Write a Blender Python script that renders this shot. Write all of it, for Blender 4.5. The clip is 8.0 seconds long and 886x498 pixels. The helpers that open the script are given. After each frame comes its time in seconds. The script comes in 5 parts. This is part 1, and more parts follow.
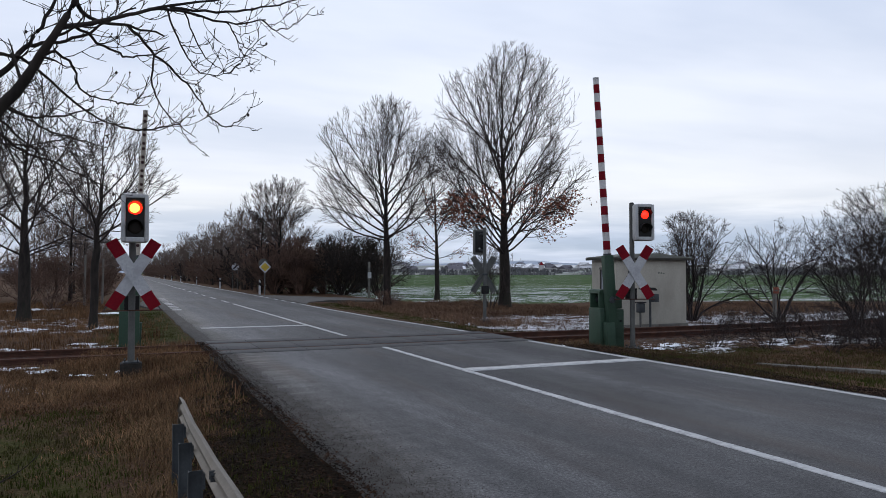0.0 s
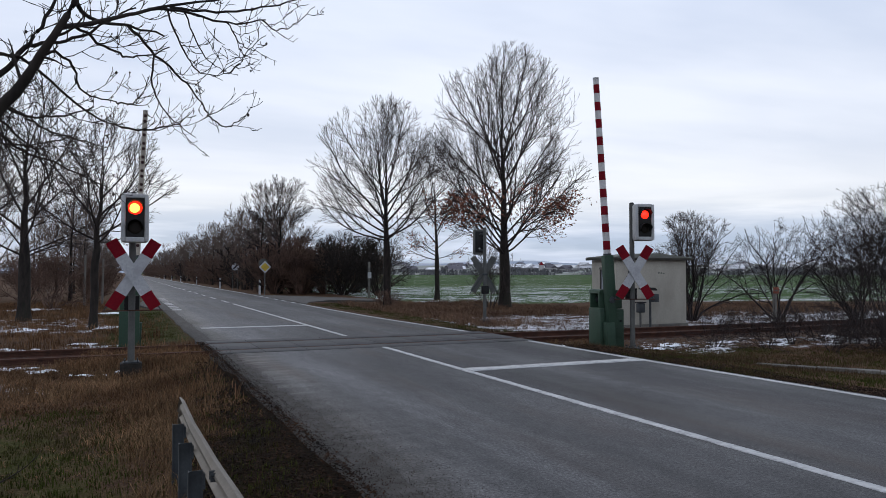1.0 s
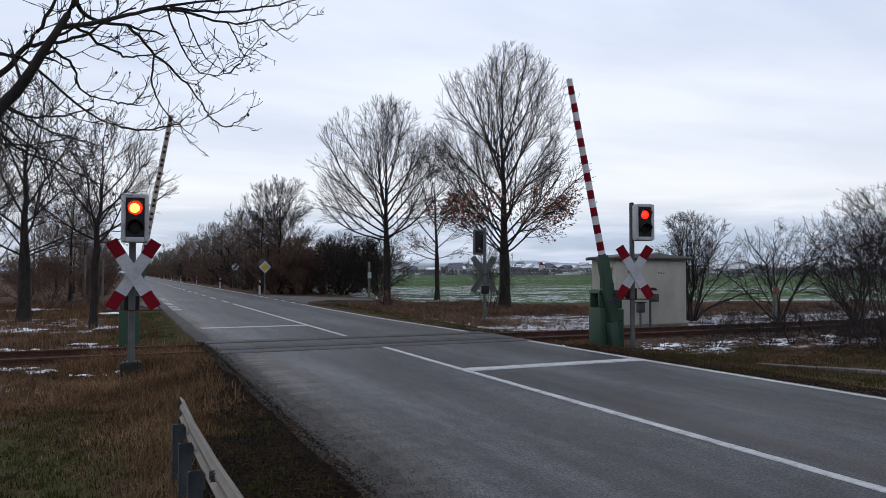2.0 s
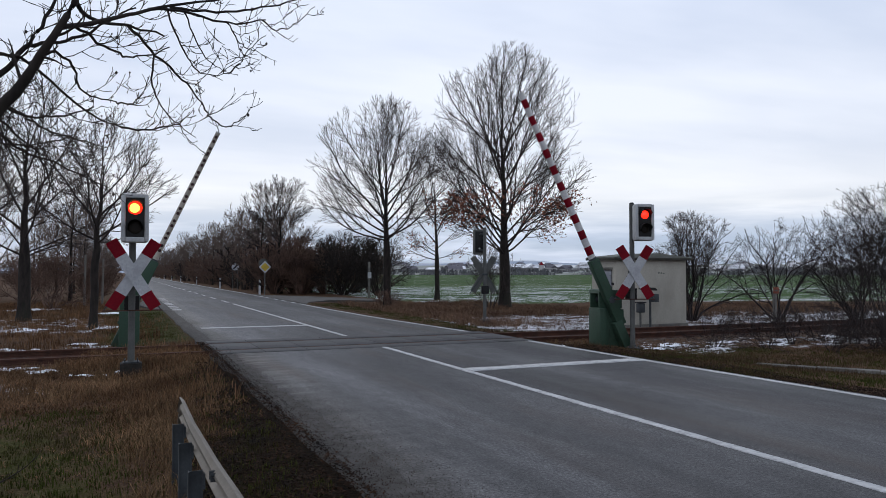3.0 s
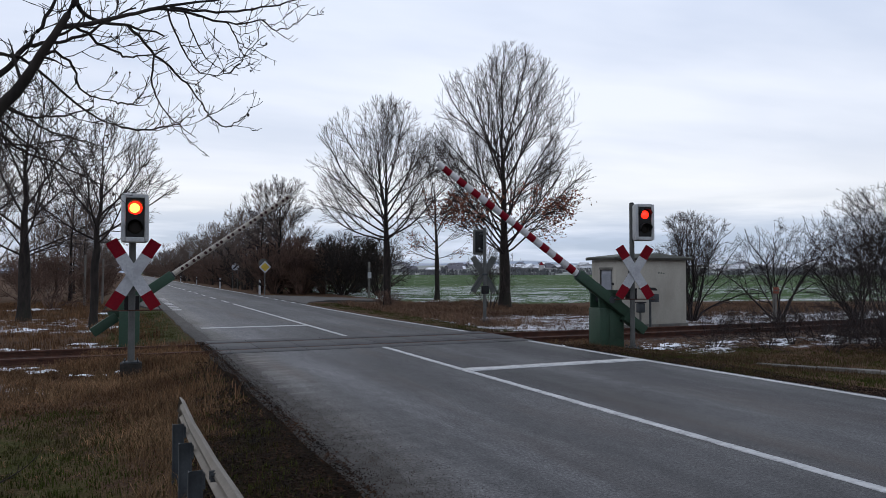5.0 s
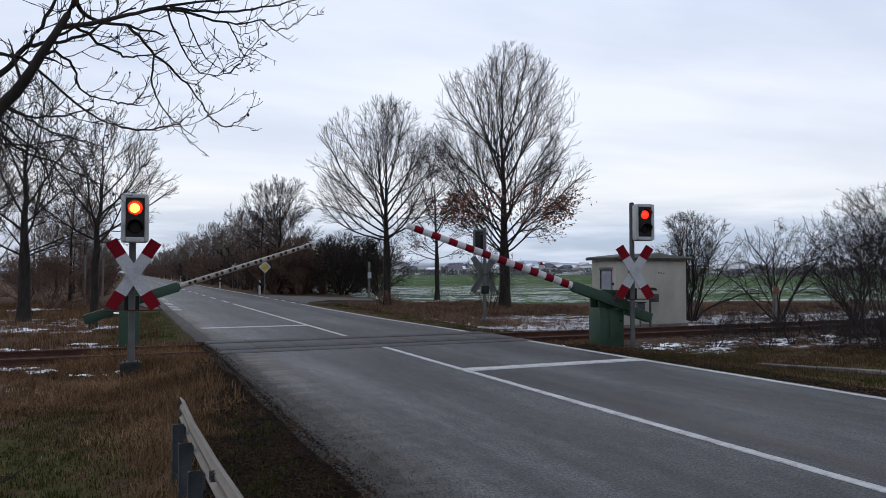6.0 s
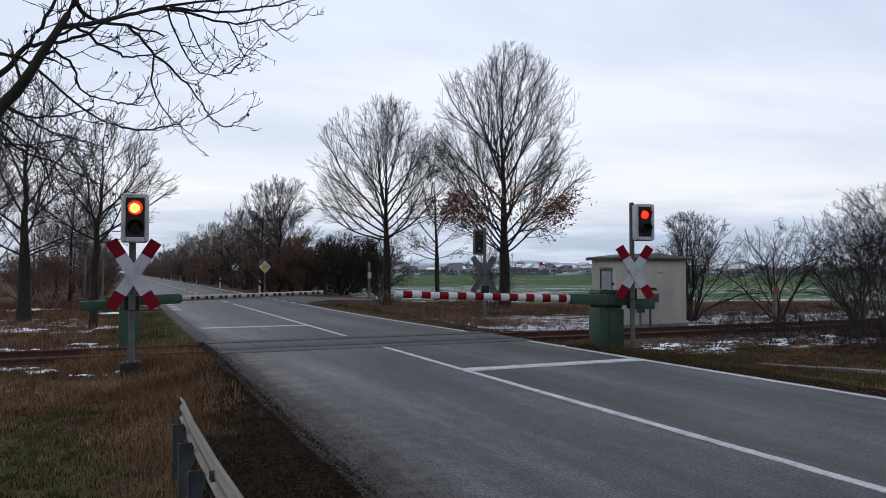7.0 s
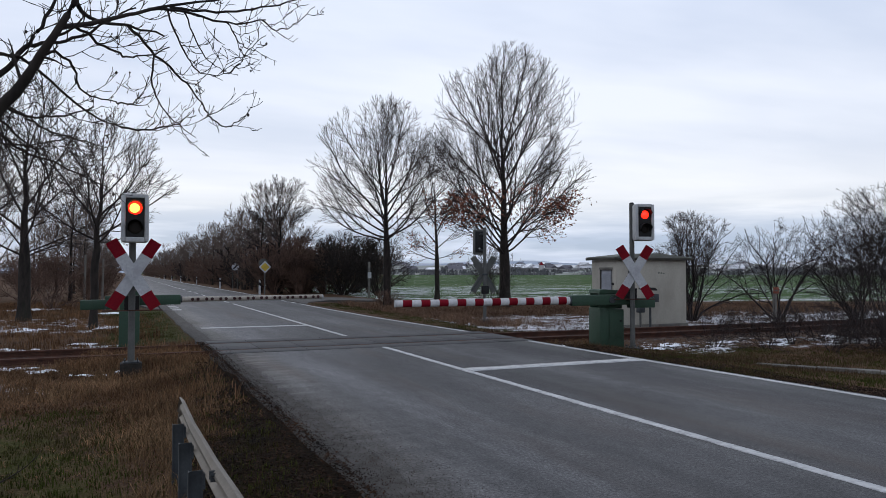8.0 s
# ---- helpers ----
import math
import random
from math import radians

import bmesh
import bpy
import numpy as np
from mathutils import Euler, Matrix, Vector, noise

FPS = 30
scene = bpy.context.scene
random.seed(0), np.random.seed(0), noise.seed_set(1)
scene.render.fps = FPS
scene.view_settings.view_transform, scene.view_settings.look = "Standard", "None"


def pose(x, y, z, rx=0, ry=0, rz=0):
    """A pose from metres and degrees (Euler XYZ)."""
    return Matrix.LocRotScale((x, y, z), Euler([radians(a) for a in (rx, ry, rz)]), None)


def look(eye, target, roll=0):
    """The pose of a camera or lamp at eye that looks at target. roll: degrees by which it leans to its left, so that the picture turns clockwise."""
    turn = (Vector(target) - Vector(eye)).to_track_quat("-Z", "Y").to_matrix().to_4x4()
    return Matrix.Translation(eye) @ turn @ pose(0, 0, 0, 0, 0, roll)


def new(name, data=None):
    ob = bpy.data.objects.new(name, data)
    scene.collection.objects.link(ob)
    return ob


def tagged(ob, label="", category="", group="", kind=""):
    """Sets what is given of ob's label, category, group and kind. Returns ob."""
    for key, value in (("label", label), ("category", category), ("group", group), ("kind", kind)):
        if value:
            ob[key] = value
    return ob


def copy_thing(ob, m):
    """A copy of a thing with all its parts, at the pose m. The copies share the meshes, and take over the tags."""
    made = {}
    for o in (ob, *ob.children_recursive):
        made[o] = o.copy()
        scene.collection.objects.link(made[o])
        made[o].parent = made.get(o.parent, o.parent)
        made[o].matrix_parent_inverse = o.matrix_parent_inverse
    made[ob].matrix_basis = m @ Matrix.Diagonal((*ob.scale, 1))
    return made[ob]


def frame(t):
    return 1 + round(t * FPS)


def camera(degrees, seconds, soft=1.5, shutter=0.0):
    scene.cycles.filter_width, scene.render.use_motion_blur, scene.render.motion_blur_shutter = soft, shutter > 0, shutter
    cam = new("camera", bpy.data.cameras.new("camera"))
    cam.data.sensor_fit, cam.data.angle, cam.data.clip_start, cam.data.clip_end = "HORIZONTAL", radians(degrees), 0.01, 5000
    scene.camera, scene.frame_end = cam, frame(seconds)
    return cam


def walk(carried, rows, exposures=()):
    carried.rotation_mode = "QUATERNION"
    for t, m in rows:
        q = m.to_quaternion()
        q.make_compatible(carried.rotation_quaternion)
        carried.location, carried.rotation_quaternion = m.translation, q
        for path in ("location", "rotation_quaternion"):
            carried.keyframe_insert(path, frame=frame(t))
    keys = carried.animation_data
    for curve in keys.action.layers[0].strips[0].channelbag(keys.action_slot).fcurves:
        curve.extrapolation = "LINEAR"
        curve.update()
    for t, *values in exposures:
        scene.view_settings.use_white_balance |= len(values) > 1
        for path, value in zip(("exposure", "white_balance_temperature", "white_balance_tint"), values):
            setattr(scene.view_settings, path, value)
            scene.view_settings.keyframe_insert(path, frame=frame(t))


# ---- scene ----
cam = camera(62.57, 8.0, soft=0.7)
CAM_POSE = pose(0, 0, 1.55, 91.82, 0, -23.72)
walk(cam, [(0.0, CAM_POSE), (8.0, CAM_POSE)], exposures=[(0.0, 0.0), (8.0, 0.0)])

# ---- world, sun ----
SUN_ELEV, SUN_ROT = 30.0, -20.0   # degrees; the sun stands behind the cloud cover, beyond the wood


def build_world():
    w = bpy.data.worlds.new("overcast_sky")
    scene.world = w
    w.use_nodes = True
    nt = w.node_tree
    nt.nodes.clear()
    N, L = nt.nodes.new, nt.links.new
    out, bg = N("ShaderNodeOutputWorld"), N("ShaderNodeBackground")
    sky = N("ShaderNodeTexSky")
    sky.sky_type, sky.sun_disc = "NISHITA", False
    sky.sun_elevation, sky.sun_rotation = radians(SUN_ELEV), radians(SUN_ROT)
    sky_dim = N("ShaderNodeVectorMath")
    sky_dim.operation = "SCALE"
    sky_dim.inputs["Scale"].default_value = 0.1
    L(sky.outputs[0], sky_dim.inputs[0])
    co = N("ShaderNodeTexCoord")
    sep = N("ShaderNodeSeparateXYZ")
    L(co.outputs["Generated"], sep.inputs[0])
    # cloud layer at one height: divide the direction by its rise, so that the clouds draw together at the horizon
    rise = N("ShaderNodeMath"); rise.operation = "MAXIMUM"; rise.inputs[1].default_value = 0.0
    L(sep.outputs["Z"], rise.inputs[0])
    up = N("ShaderNodeMath"); up.operation = "ADD"; up.inputs[1].default_value = 0.09
    L(rise.outputs[0], up.inputs[0])
    plane = N("ShaderNodeVectorMath"); plane.operation = "DIVIDE"
    L(co.outputs["Generated"], plane.inputs[0])
    comb = N("ShaderNodeCombineXYZ")
    for i in range(3):
        L(up.outputs[0], comb.inputs[i])
    L(comb.outputs[0], plane.inputs[1])
    n1 = N("ShaderNodeTexNoise"); n1.inputs["Scale"].default_value = 0.55; n1.inputs["Detail"].default_value = 5; n1.inputs["Roughness"].default_value = 0.5
    mp = N("ShaderNodeMapping"); mp.inputs["Rotation"].default_value = (0, 0, 0.4); mp.inputs["Scale"].default_value = (0.7, 1.5, 0.0); mp.inputs["Location"].default_value = (3.1, 1.7, 0)
    L(plane.outputs[0], mp.inputs[0]); L(mp.outputs[0], n1.inputs["Vector"])
    ramp = N("ShaderNodeValToRGB")
    e = ramp.color_ramp.elements
    e[0].position, e[0].color = 0.36, (0.56, 0.65, 0.84, 1)
    e[1].position, e[1].color = 0.62, (0.85, 0.91, 1.05, 1)
    L(n1.outputs["Fac"], ramp.inputs[0])
    # the cover is thinner and paler in a band low over the land
    band = N("ShaderNodeValToRGB")
    b = band.color_ramp.elements
    b[0].position, b[0].color = 0.0, (0.0, 0.0, 0.0, 1)
    b[1].position, b[1].color = 0.34, (0, 0, 0, 1)
    m1 = band.color_ramp.elements.new(0.045); m1.color = (0.0, 0.0, 0.0, 1)
    m2 = band.color_ramp.elements.new(0.09); m2.color = (0.72, 0.72, 0.72, 1)
    m3 = band.color_ramp.elements.new(0.16); m3.color = (0.35, 0.35, 0.35, 1)
    L(sep.outputs["Z"], band.inputs[0])
    pale = N("ShaderNodeMixRGB"); pale.inputs[2].default_value = (0.98, 0.985, 1.0, 1)
    L(band.outputs[0], pale.inputs[0]); L(ramp.outputs[0], pale.inputs[1])
    low = N("ShaderNodeMapRange"); low.inputs["From Min"].default_value = 0.045; low.inputs["From Max"].default_value = 0.11; low.inputs["To Min"].default_value = 0.9; low.inputs["To Max"].default_value = 0.0
    L(sep.outputs["Z"], low.inputs["Value"])
    streak = N("ShaderNodeTexNoise"); streak.inputs["Scale"].default_value = 5.0; streak.inputs["Detail"].default_value = 5
    sm = N("ShaderNodeMapping"); sm.inputs["Scale"].default_value = (1.0, 1.0, 9.0)
    L(co.outputs["Generated"], sm.inputs[0]); L(sm.outputs[0], streak.inputs["Vector"])
    sr = N("ShaderNodeMapRange"); sr.inputs["From Min"].default_value = 0.34; sr.inputs["From Max"].default_value = 0.56
    L(streak.outputs["Fac"], sr.inputs["Value"])
    lf = N("ShaderNodeMath"); lf.operation = "MULTIPLY"
    L(low.outputs[0], lf.inputs[0]); L(sr.outputs[0], lf.inputs[1])
    far_cloud = N("ShaderNodeMixRGB"); far_cloud.inputs[2].default_value = (0.44, 0.53, 0.68, 1)
    L(lf.outputs[0], far_cloud.inputs[0]); L(pale.outputs[0], far_cloud.inputs[1])
    mix = N("ShaderNodeMixRGB"); mix.inputs[0].default_value = 0.94
    L(sky_dim.outputs[0], mix.inputs[1]); L(far_cloud.outputs[0], mix.inputs[2])
    L(mix.outputs[0], bg.inputs[0]); bg.inputs[1].default_value = 1.05
    L(bg.outputs[0], out.inputs[0])


build_world()
sun_data = bpy.data.lights.new("sun", "SUN")
sun_data.energy, sun_data.angle, sun_data.color = 0.5, radians(30), (1.0, 0.96, 0.9)
sun = new("sun", sun_data)
az = radians(SUN_ROT)
sun.matrix_world = look((60 * math.sin(az), 60 * math.cos(az), 60 * math.tan(radians(SUN_ELEV))), (0, 0, 0))

# ---- materials ----
MATS = {}


def material(name, base, rough=0.8, second=None, scale=6.0, fine=60.0, bump=0.2, bump_scale=None, metal=0.0, stain=None, stain_scale=1.2, stain_amount=0.5, island=0.0, obj_random=0.0, spec=0.22, stretch=(1, 1, 1)):
    """A surface with grain at two scales, stains and relief, in metres."""
    m = bpy.data.materials.new(name)
    m.use_nodes = True
    nt = m.node_tree
    N, L = nt.nodes.new, nt.links.new
    bs = nt.nodes["Principled BSDF"]
    bs.inputs["Roughness"].default_value, bs.inputs["Metallic"].default_value = rough, metal
    bs.inputs["Specular IOR Level"].default_value = spec
    co = N("ShaderNodeTexCoord")
    mp = N("ShaderNodeMapping"); mp.inputs["Scale"].default_value = stretch
    L(co.outputs["Object"], mp.inputs[0])
    n1 = N("ShaderNodeTexNoise"); n1.inputs["Scale"].default_value = scale; n1.inputs["Detail"].default_value = 6
    n2 = N("ShaderNodeTexNoise"); n2.inputs["Scale"].default_value = fine; n2.inputs["Detail"].default_value = 3
    L(mp.outputs[0], n1.inputs["Vector"]); L(mp.outputs[0], n2.inputs["Vector"])
    second = second or tuple(c * 0.72 for c in base)
    mx = N("ShaderNodeMixRGB"); mx.inputs[1].default_value = (*base, 1); mx.inputs[2].default_value = (*second, 1)
    r1 = N("ShaderNodeMapRange"); r1.inputs["From Min"].default_value = 0.35; r1.inputs["From Max"].default_value = 0.65
    L(n1.outputs["Fac"], r1.inputs["Value"]); L(r1.outputs[0], mx.inputs[0])
    fm = N("ShaderNodeMixRGB"); fm.blend_type = "MULTIPLY"; fm.inputs[0].default_value = 1.0
    r2 = N("ShaderNodeMapRange"); r2.inputs["To Min"].default_value = 0.7; r2.inputs["To Max"].default_value = 1.3
    L(n2.outputs["Fac"], r2.inputs["Value"]); L(mx.outputs[0], fm.inputs[1]); L(r2.outputs[0], fm.inputs[2])
    last = fm.outputs[0]
    if stain:
        n3 = N("ShaderNodeTexNoise"); n3.inputs["Scale"].default_value = stain_scale; n3.inputs["Detail"].default_value = 8; n3.inputs["Roughness"].default_value = 0.65
        L(mp.outputs[0], n3.inputs["Vector"])
        r3 = N("ShaderNodeMapRange"); r3.inputs["From Min"].default_value = 0.5; r3.inputs["From Max"].default_value = 0.72; r3.inputs["To Max"].default_value = stain_amount
        L(n3.outputs["Fac"], r3.inputs["Value"])
        sm = N("ShaderNodeMixRGB"); sm.inputs[2].default_value = (*stain, 1)
        L(r3.outputs[0], sm.inputs[0]); L(last, sm.inputs[1])
        last = sm.outputs[0]
    if island or obj_random:
        src = N("ShaderNodeNewGeometry").outputs["Random Per Island"] if island else N("ShaderNodeObjectInfo").outputs["Random"]
        amount = island or obj_random
        r4 = N("ShaderNodeMapRange"); r4.inputs["To Min"].default_value = 1 - amount; r4.inputs["To Max"].default_value = 1 + amount
        L(src, r4.inputs["Value"])
        im = N("ShaderNodeMixRGB"); im.blend_type = "MULTIPLY"; im.inputs[0].default_value = 1.0
        L(last, im.inputs[1]); L(r4.outputs[0], im.inputs[2])
        last = im.outputs[0]
    L(last, bs.inputs["Base Color"])
    if bump:
        bp = N("ShaderNodeBump"); bp.inputs["Strength"].default_value = bump; bp.inputs["Distance"].default_value = 0.01
        n4 = N("ShaderNodeTexNoise"); n4.inputs["Scale"].default_value = bump_scale or fine; n4.inputs["Detail"].default_value = 4
        L(mp.outputs[0], n4.inputs["Vector"]); L(n4.outputs["Fac"], bp.inputs["Height"]); L(bp.outputs[0], bs.inputs["Normal"])
    MATS[name] = m
    return m


def glow(name, colour, strength):
    m = bpy.data.materials.new(name)
    m.use_nodes = True
    bs = m.node_tree.nodes["Principled BSDF"]
    bs.inputs["Base Color"].default_value = (*[c * 0.5 for c in colour], 1)
    bs.inputs["Roughness"].default_value = 0.2
    bs.inputs["Emission Color"].default_value = (*colour, 1)
    bs.inputs["Emission Strength"].default_value = strength
    return m


BARK = material("bark", (0.030, 0.024, 0.021), 0.9, (0.015, 0.012, 0.011), 9, 40, 0.8, 25, stain=(0.07, 0.075, 0.05), stain_amount=0.35, stretch=(1, 1, 0.3))
TWIG = material("twig", (0.034, 0.026, 0.025), 0.85, (0.022, 0.017, 0.017), 1.5, 20, 0, island=0.25)
TWIG_BROWN = material("twig_brown", (0.135, 0.084, 0.063), 0.9, (0.075, 0.047, 0.038), 0.8, 12, 0, island=0.35)
TWIG_WOOD = material("grey_brown_twig", (0.135, 0.102, 0.085), 0.9, (0.080, 0.060, 0.052), 0.8, 12, 0, island=0.35)
TWIG_DARK = material("twig_dark", (0.034, 0.027, 0.023), 0.9, (0.020, 0.016, 0.014), 0.8, 12, 0, island=0.3)
DRY_LEAF = material("dry_oak_leaf", (0.25, 0.098, 0.062), 0.85, (0.14, 0.056, 0.040), 3, 40, 0, island=0.4)
GRASS_DRY = material("dry_grass", (0.205, 0.118, 0.064), 0.95, (0.072, 0.038, 0.020), 0.7, 6, 0, island=0.6, spec=0.08)
GRASS_RUST = material("rust_brown_grass", (0.180, 0.112, 0.072), 0.9, (0.082, 0.048, 0.032), 0.5, 6, 0, island=0.5, spec=0.08)
GRASS_STRAW = material("straw_grass", (0.190, 0.118, 0.064), 0.95, (0.085, 0.050, 0.027), 0.7, 6, 0, island=0.6, spec=0.08)
GRASS_DARK = material("dark_brown_grass", (0.095, 0.058, 0.034), 0.9, (0.045, 0.030, 0.017), 0.5, 6, 0, island=0.5, spec=0.08)
GRASS_GREEN = material("winter_grass", (0.036, 0.048, 0.008), 0.85, (0.050, 0.044, 0.015), 0.8, 6, 0, island=0.5, spec=0.08)
LITTER = material("wet_leaf_litter", (0.034, 0.017, 0.009), 0.9, (0.007, 0.004, 0.003), 2, 30, 0, island=0.8, spec=0.08)
RAIL_STEEL = material("rusty_rail_steel", (0.085, 0.038, 0.026), 0.75, (0.05, 0.026, 0.02), 5, 60, 0.3, metal=0.3)
SLEEPER = material("weathered_sleeper", (0.075, 0.055, 0.045), 0.9, None, 4, 40, 0.5, obj_random=0.25, stretch=(5, 1, 5))
BALLAST = material("ballast_stone", (0.105, 0.085, 0.075), 0.9, (0.06, 0.045, 0.04), 5, 40, 0.4, island=0.35)
PANEL = material("rubber_crossing_panel", (0.026, 0.026, 0.028), 0.7, (0.038, 0.038, 0.040), 3, 80, 0.3, obj_random=0.15, spec=0.35)
PAINT_WHITE = material("road_paint", (0.50, 0.50, 0.50), 0.7, (0.38, 0.38, 0.38), 3, 30, 0.1, stain=(0.12, 0.12, 0.13), stain_scale=9, stain_amount=0.75)
GALV = material("galvanised_steel", (0.10, 0.102, 0.098), 0.7, (0.065, 0.068, 0.066), 3, 40, 0.1, metal=0.0, stain=(0.09, 0.085, 0.075), stain_amount=0.5)
DARK_CONCRETE = material("damp_concrete", (0.034, 0.030, 0.027), 0.9, (0.018, 0.016, 0.014), 4, 50, 0.5)
GUARD = material("old_guardrail_steel", (0.20, 0.178, 0.155), 0.65, (0.15, 0.135, 0.115), 2, 40, 0.15, metal=0.2, stain=(0.10, 0.08, 0.055), stain_scale=2.5, stain_amount=0.6)
POST_STEEL = material("dull_post_steel", (0.065, 0.072, 0.078), 0.7, (0.04, 0.045, 0.05), 4, 40, 0.15, metal=0.3)
HOUSING_GREY = material("light_grey_housing", (0.40, 0.41, 0.42), 0.5, (0.32, 0.33, 0.34), 3, 30, 0.05, stain=(0.3, 0.3, 0.28), stain_amount=0.4)
BLACK = material("matt_black", (0.012, 0.012, 0.013), 0.55, None, 5, 40, 0.05)
RED = material("signal_red", (0.17, 0.005, 0.013), 0.65, (0.13, 0.004, 0.010), 3, 40, 0.05, spec=0.08, stain=(0.08, 0.010, 0.014), stain_amount=0.4)
FADED_RED = material("faded_red_plate", (0.20, 0.055, 0.035), 0.7, (0.14, 0.045, 0.03), 8, 40, 0.05)
WHITE = material("sign_white", (0.40, 0.41, 0.43), 0.6, (0.33, 0.34, 0.36), 2.5, 30, 0.05, stain=(0.24, 0.24, 0.235), stain_scale=4, stain_amount=0.4)
BOOM_WHITE = material("boom_white", (0.50, 0.50, 0.51), 0.55, (0.42, 0.42, 0.425), 2.5, 30, 0.05, stain=(0.30, 0.29, 0.27), stain_scale=5, stain_amount=0.5)
BOOM_DULL = material("boom_dull_white", (0.36, 0.325, 0.28), 0.6, (0.28, 0.25, 0.22), 2.5, 30, 0.05, stain=(0.18, 0.16, 0.14), stain_scale=5, stain_amount=0.5)
REFLECTOR = material("dark_red_reflector", (0.035, 0.010, 0.010), 0.3, None, 8, 40, 0)
GREEN = material("barrier_green", (0.030, 0.060, 0.040), 0.6, (0.022, 0.046, 0.030), 1.5, 30, 0.1, stain=(0.045, 0.062, 0.048), stain_scale=3, stain_amount=0.6)
CONCRETE = material("old_concrete", (0.16, 0.15, 0.135), 0.9, (0.09, 0.085, 0.078), 3, 50, 0.4, stain=(0.05, 0.048, 0.04), stain_amount=0.6)
RENDER_WALL = material("dirty_render", (0.37, 0.35, 0.305), 0.9, (0.31, 0.292, 0.252), 1.6, 40, 0.3, stain=(0.24, 0.225, 0.195), stain_scale=1.1, stain_amount=0.75, stretch=(1, 1, 0.5))
FASCIA = material("dark_fascia", (0.060, 0.055, 0.048), 0.85, (0.035, 0.032, 0.028), 3, 30, 0.2)
ROOF_FELT = material("roof_felt", (0.15, 0.155, 0.14), 0.9, (0.10, 0.105, 0.09), 2, 30, 0.3, stain=(0.26, 0.27, 0.26), stain_amount=0.5)
DOOR_GREY = material("grey_door_paint", (0.26, 0.27, 0.30), 0.6, (0.21, 0.22, 0.25), 3, 30, 0.1)
WOOD_POST = material("grey_wood", (0.16, 0.145, 0.13), 0.9, None, 5, 40, 0.4, stretch=(4, 4, 0.5))
YELLOW = material("sign_yellow", (0.48, 0.34, 0.045), 0.5, None, 4, 30, 0.05)
SNOW = material("old_snow", (0.78, 0.80, 0.84), 0.7, (0.62, 0.64, 0.67), 6, 40, 0.5)
RED_LIGHT = glow("lit_red_lens", (1.0, 0.024, 0.010), 2.0)
AMBER_CORE = glow("lit_lens_core", (1.0, 0.40, 0.045), 5.5)
DARK_LENS = material("dark_amber_lens", (0.012, 0.009, 0.007), 0.6, None, 8, 60, 0)
FAR_ROOF_SNOW = material("snowy_roof", (0.75, 0.77, 0.8), 0.8, (0.34, 0.33, 0.35), 0.15, 2, 0, obj_random=0.3)
FAR_ROOF = material("slate_roof", (0.12, 0.115, 0.13), 0.8, (0.09, 0.085, 0.10), 0.2, 2, 0, obj_random=0.3)
FAR_WALL = material("village_wall", (0.40, 0.39, 0.38), 0.9, (0.25, 0.245, 0.25), 0.2, 2, 0, obj_random=0.4)
FAR_HEDGE = material("far_hedge", (0.085, 0.085, 0.088), 0.95, (0.055, 0.058, 0.062), 0.1, 1, 0, island=0.35)
FAR_LAND = material("far_slope", (0.11, 0.12, 0.085), 0.95, (0.30, 0.31, 0.31), 0.02, 0.3, 0)
FAR_PANE = material("far_window", (0.05, 0.055, 0.07), 0.3, None, 1, 5, 0)
# blue of the distance haze is put into the ridge's base colour
HAZE_HILL = material("distant_hill", (0.16, 0.21, 0.29), 1.0, (0.42, 0.46, 0.52), 0.006, 0.05, 0, stretch=(1, 3, 1))


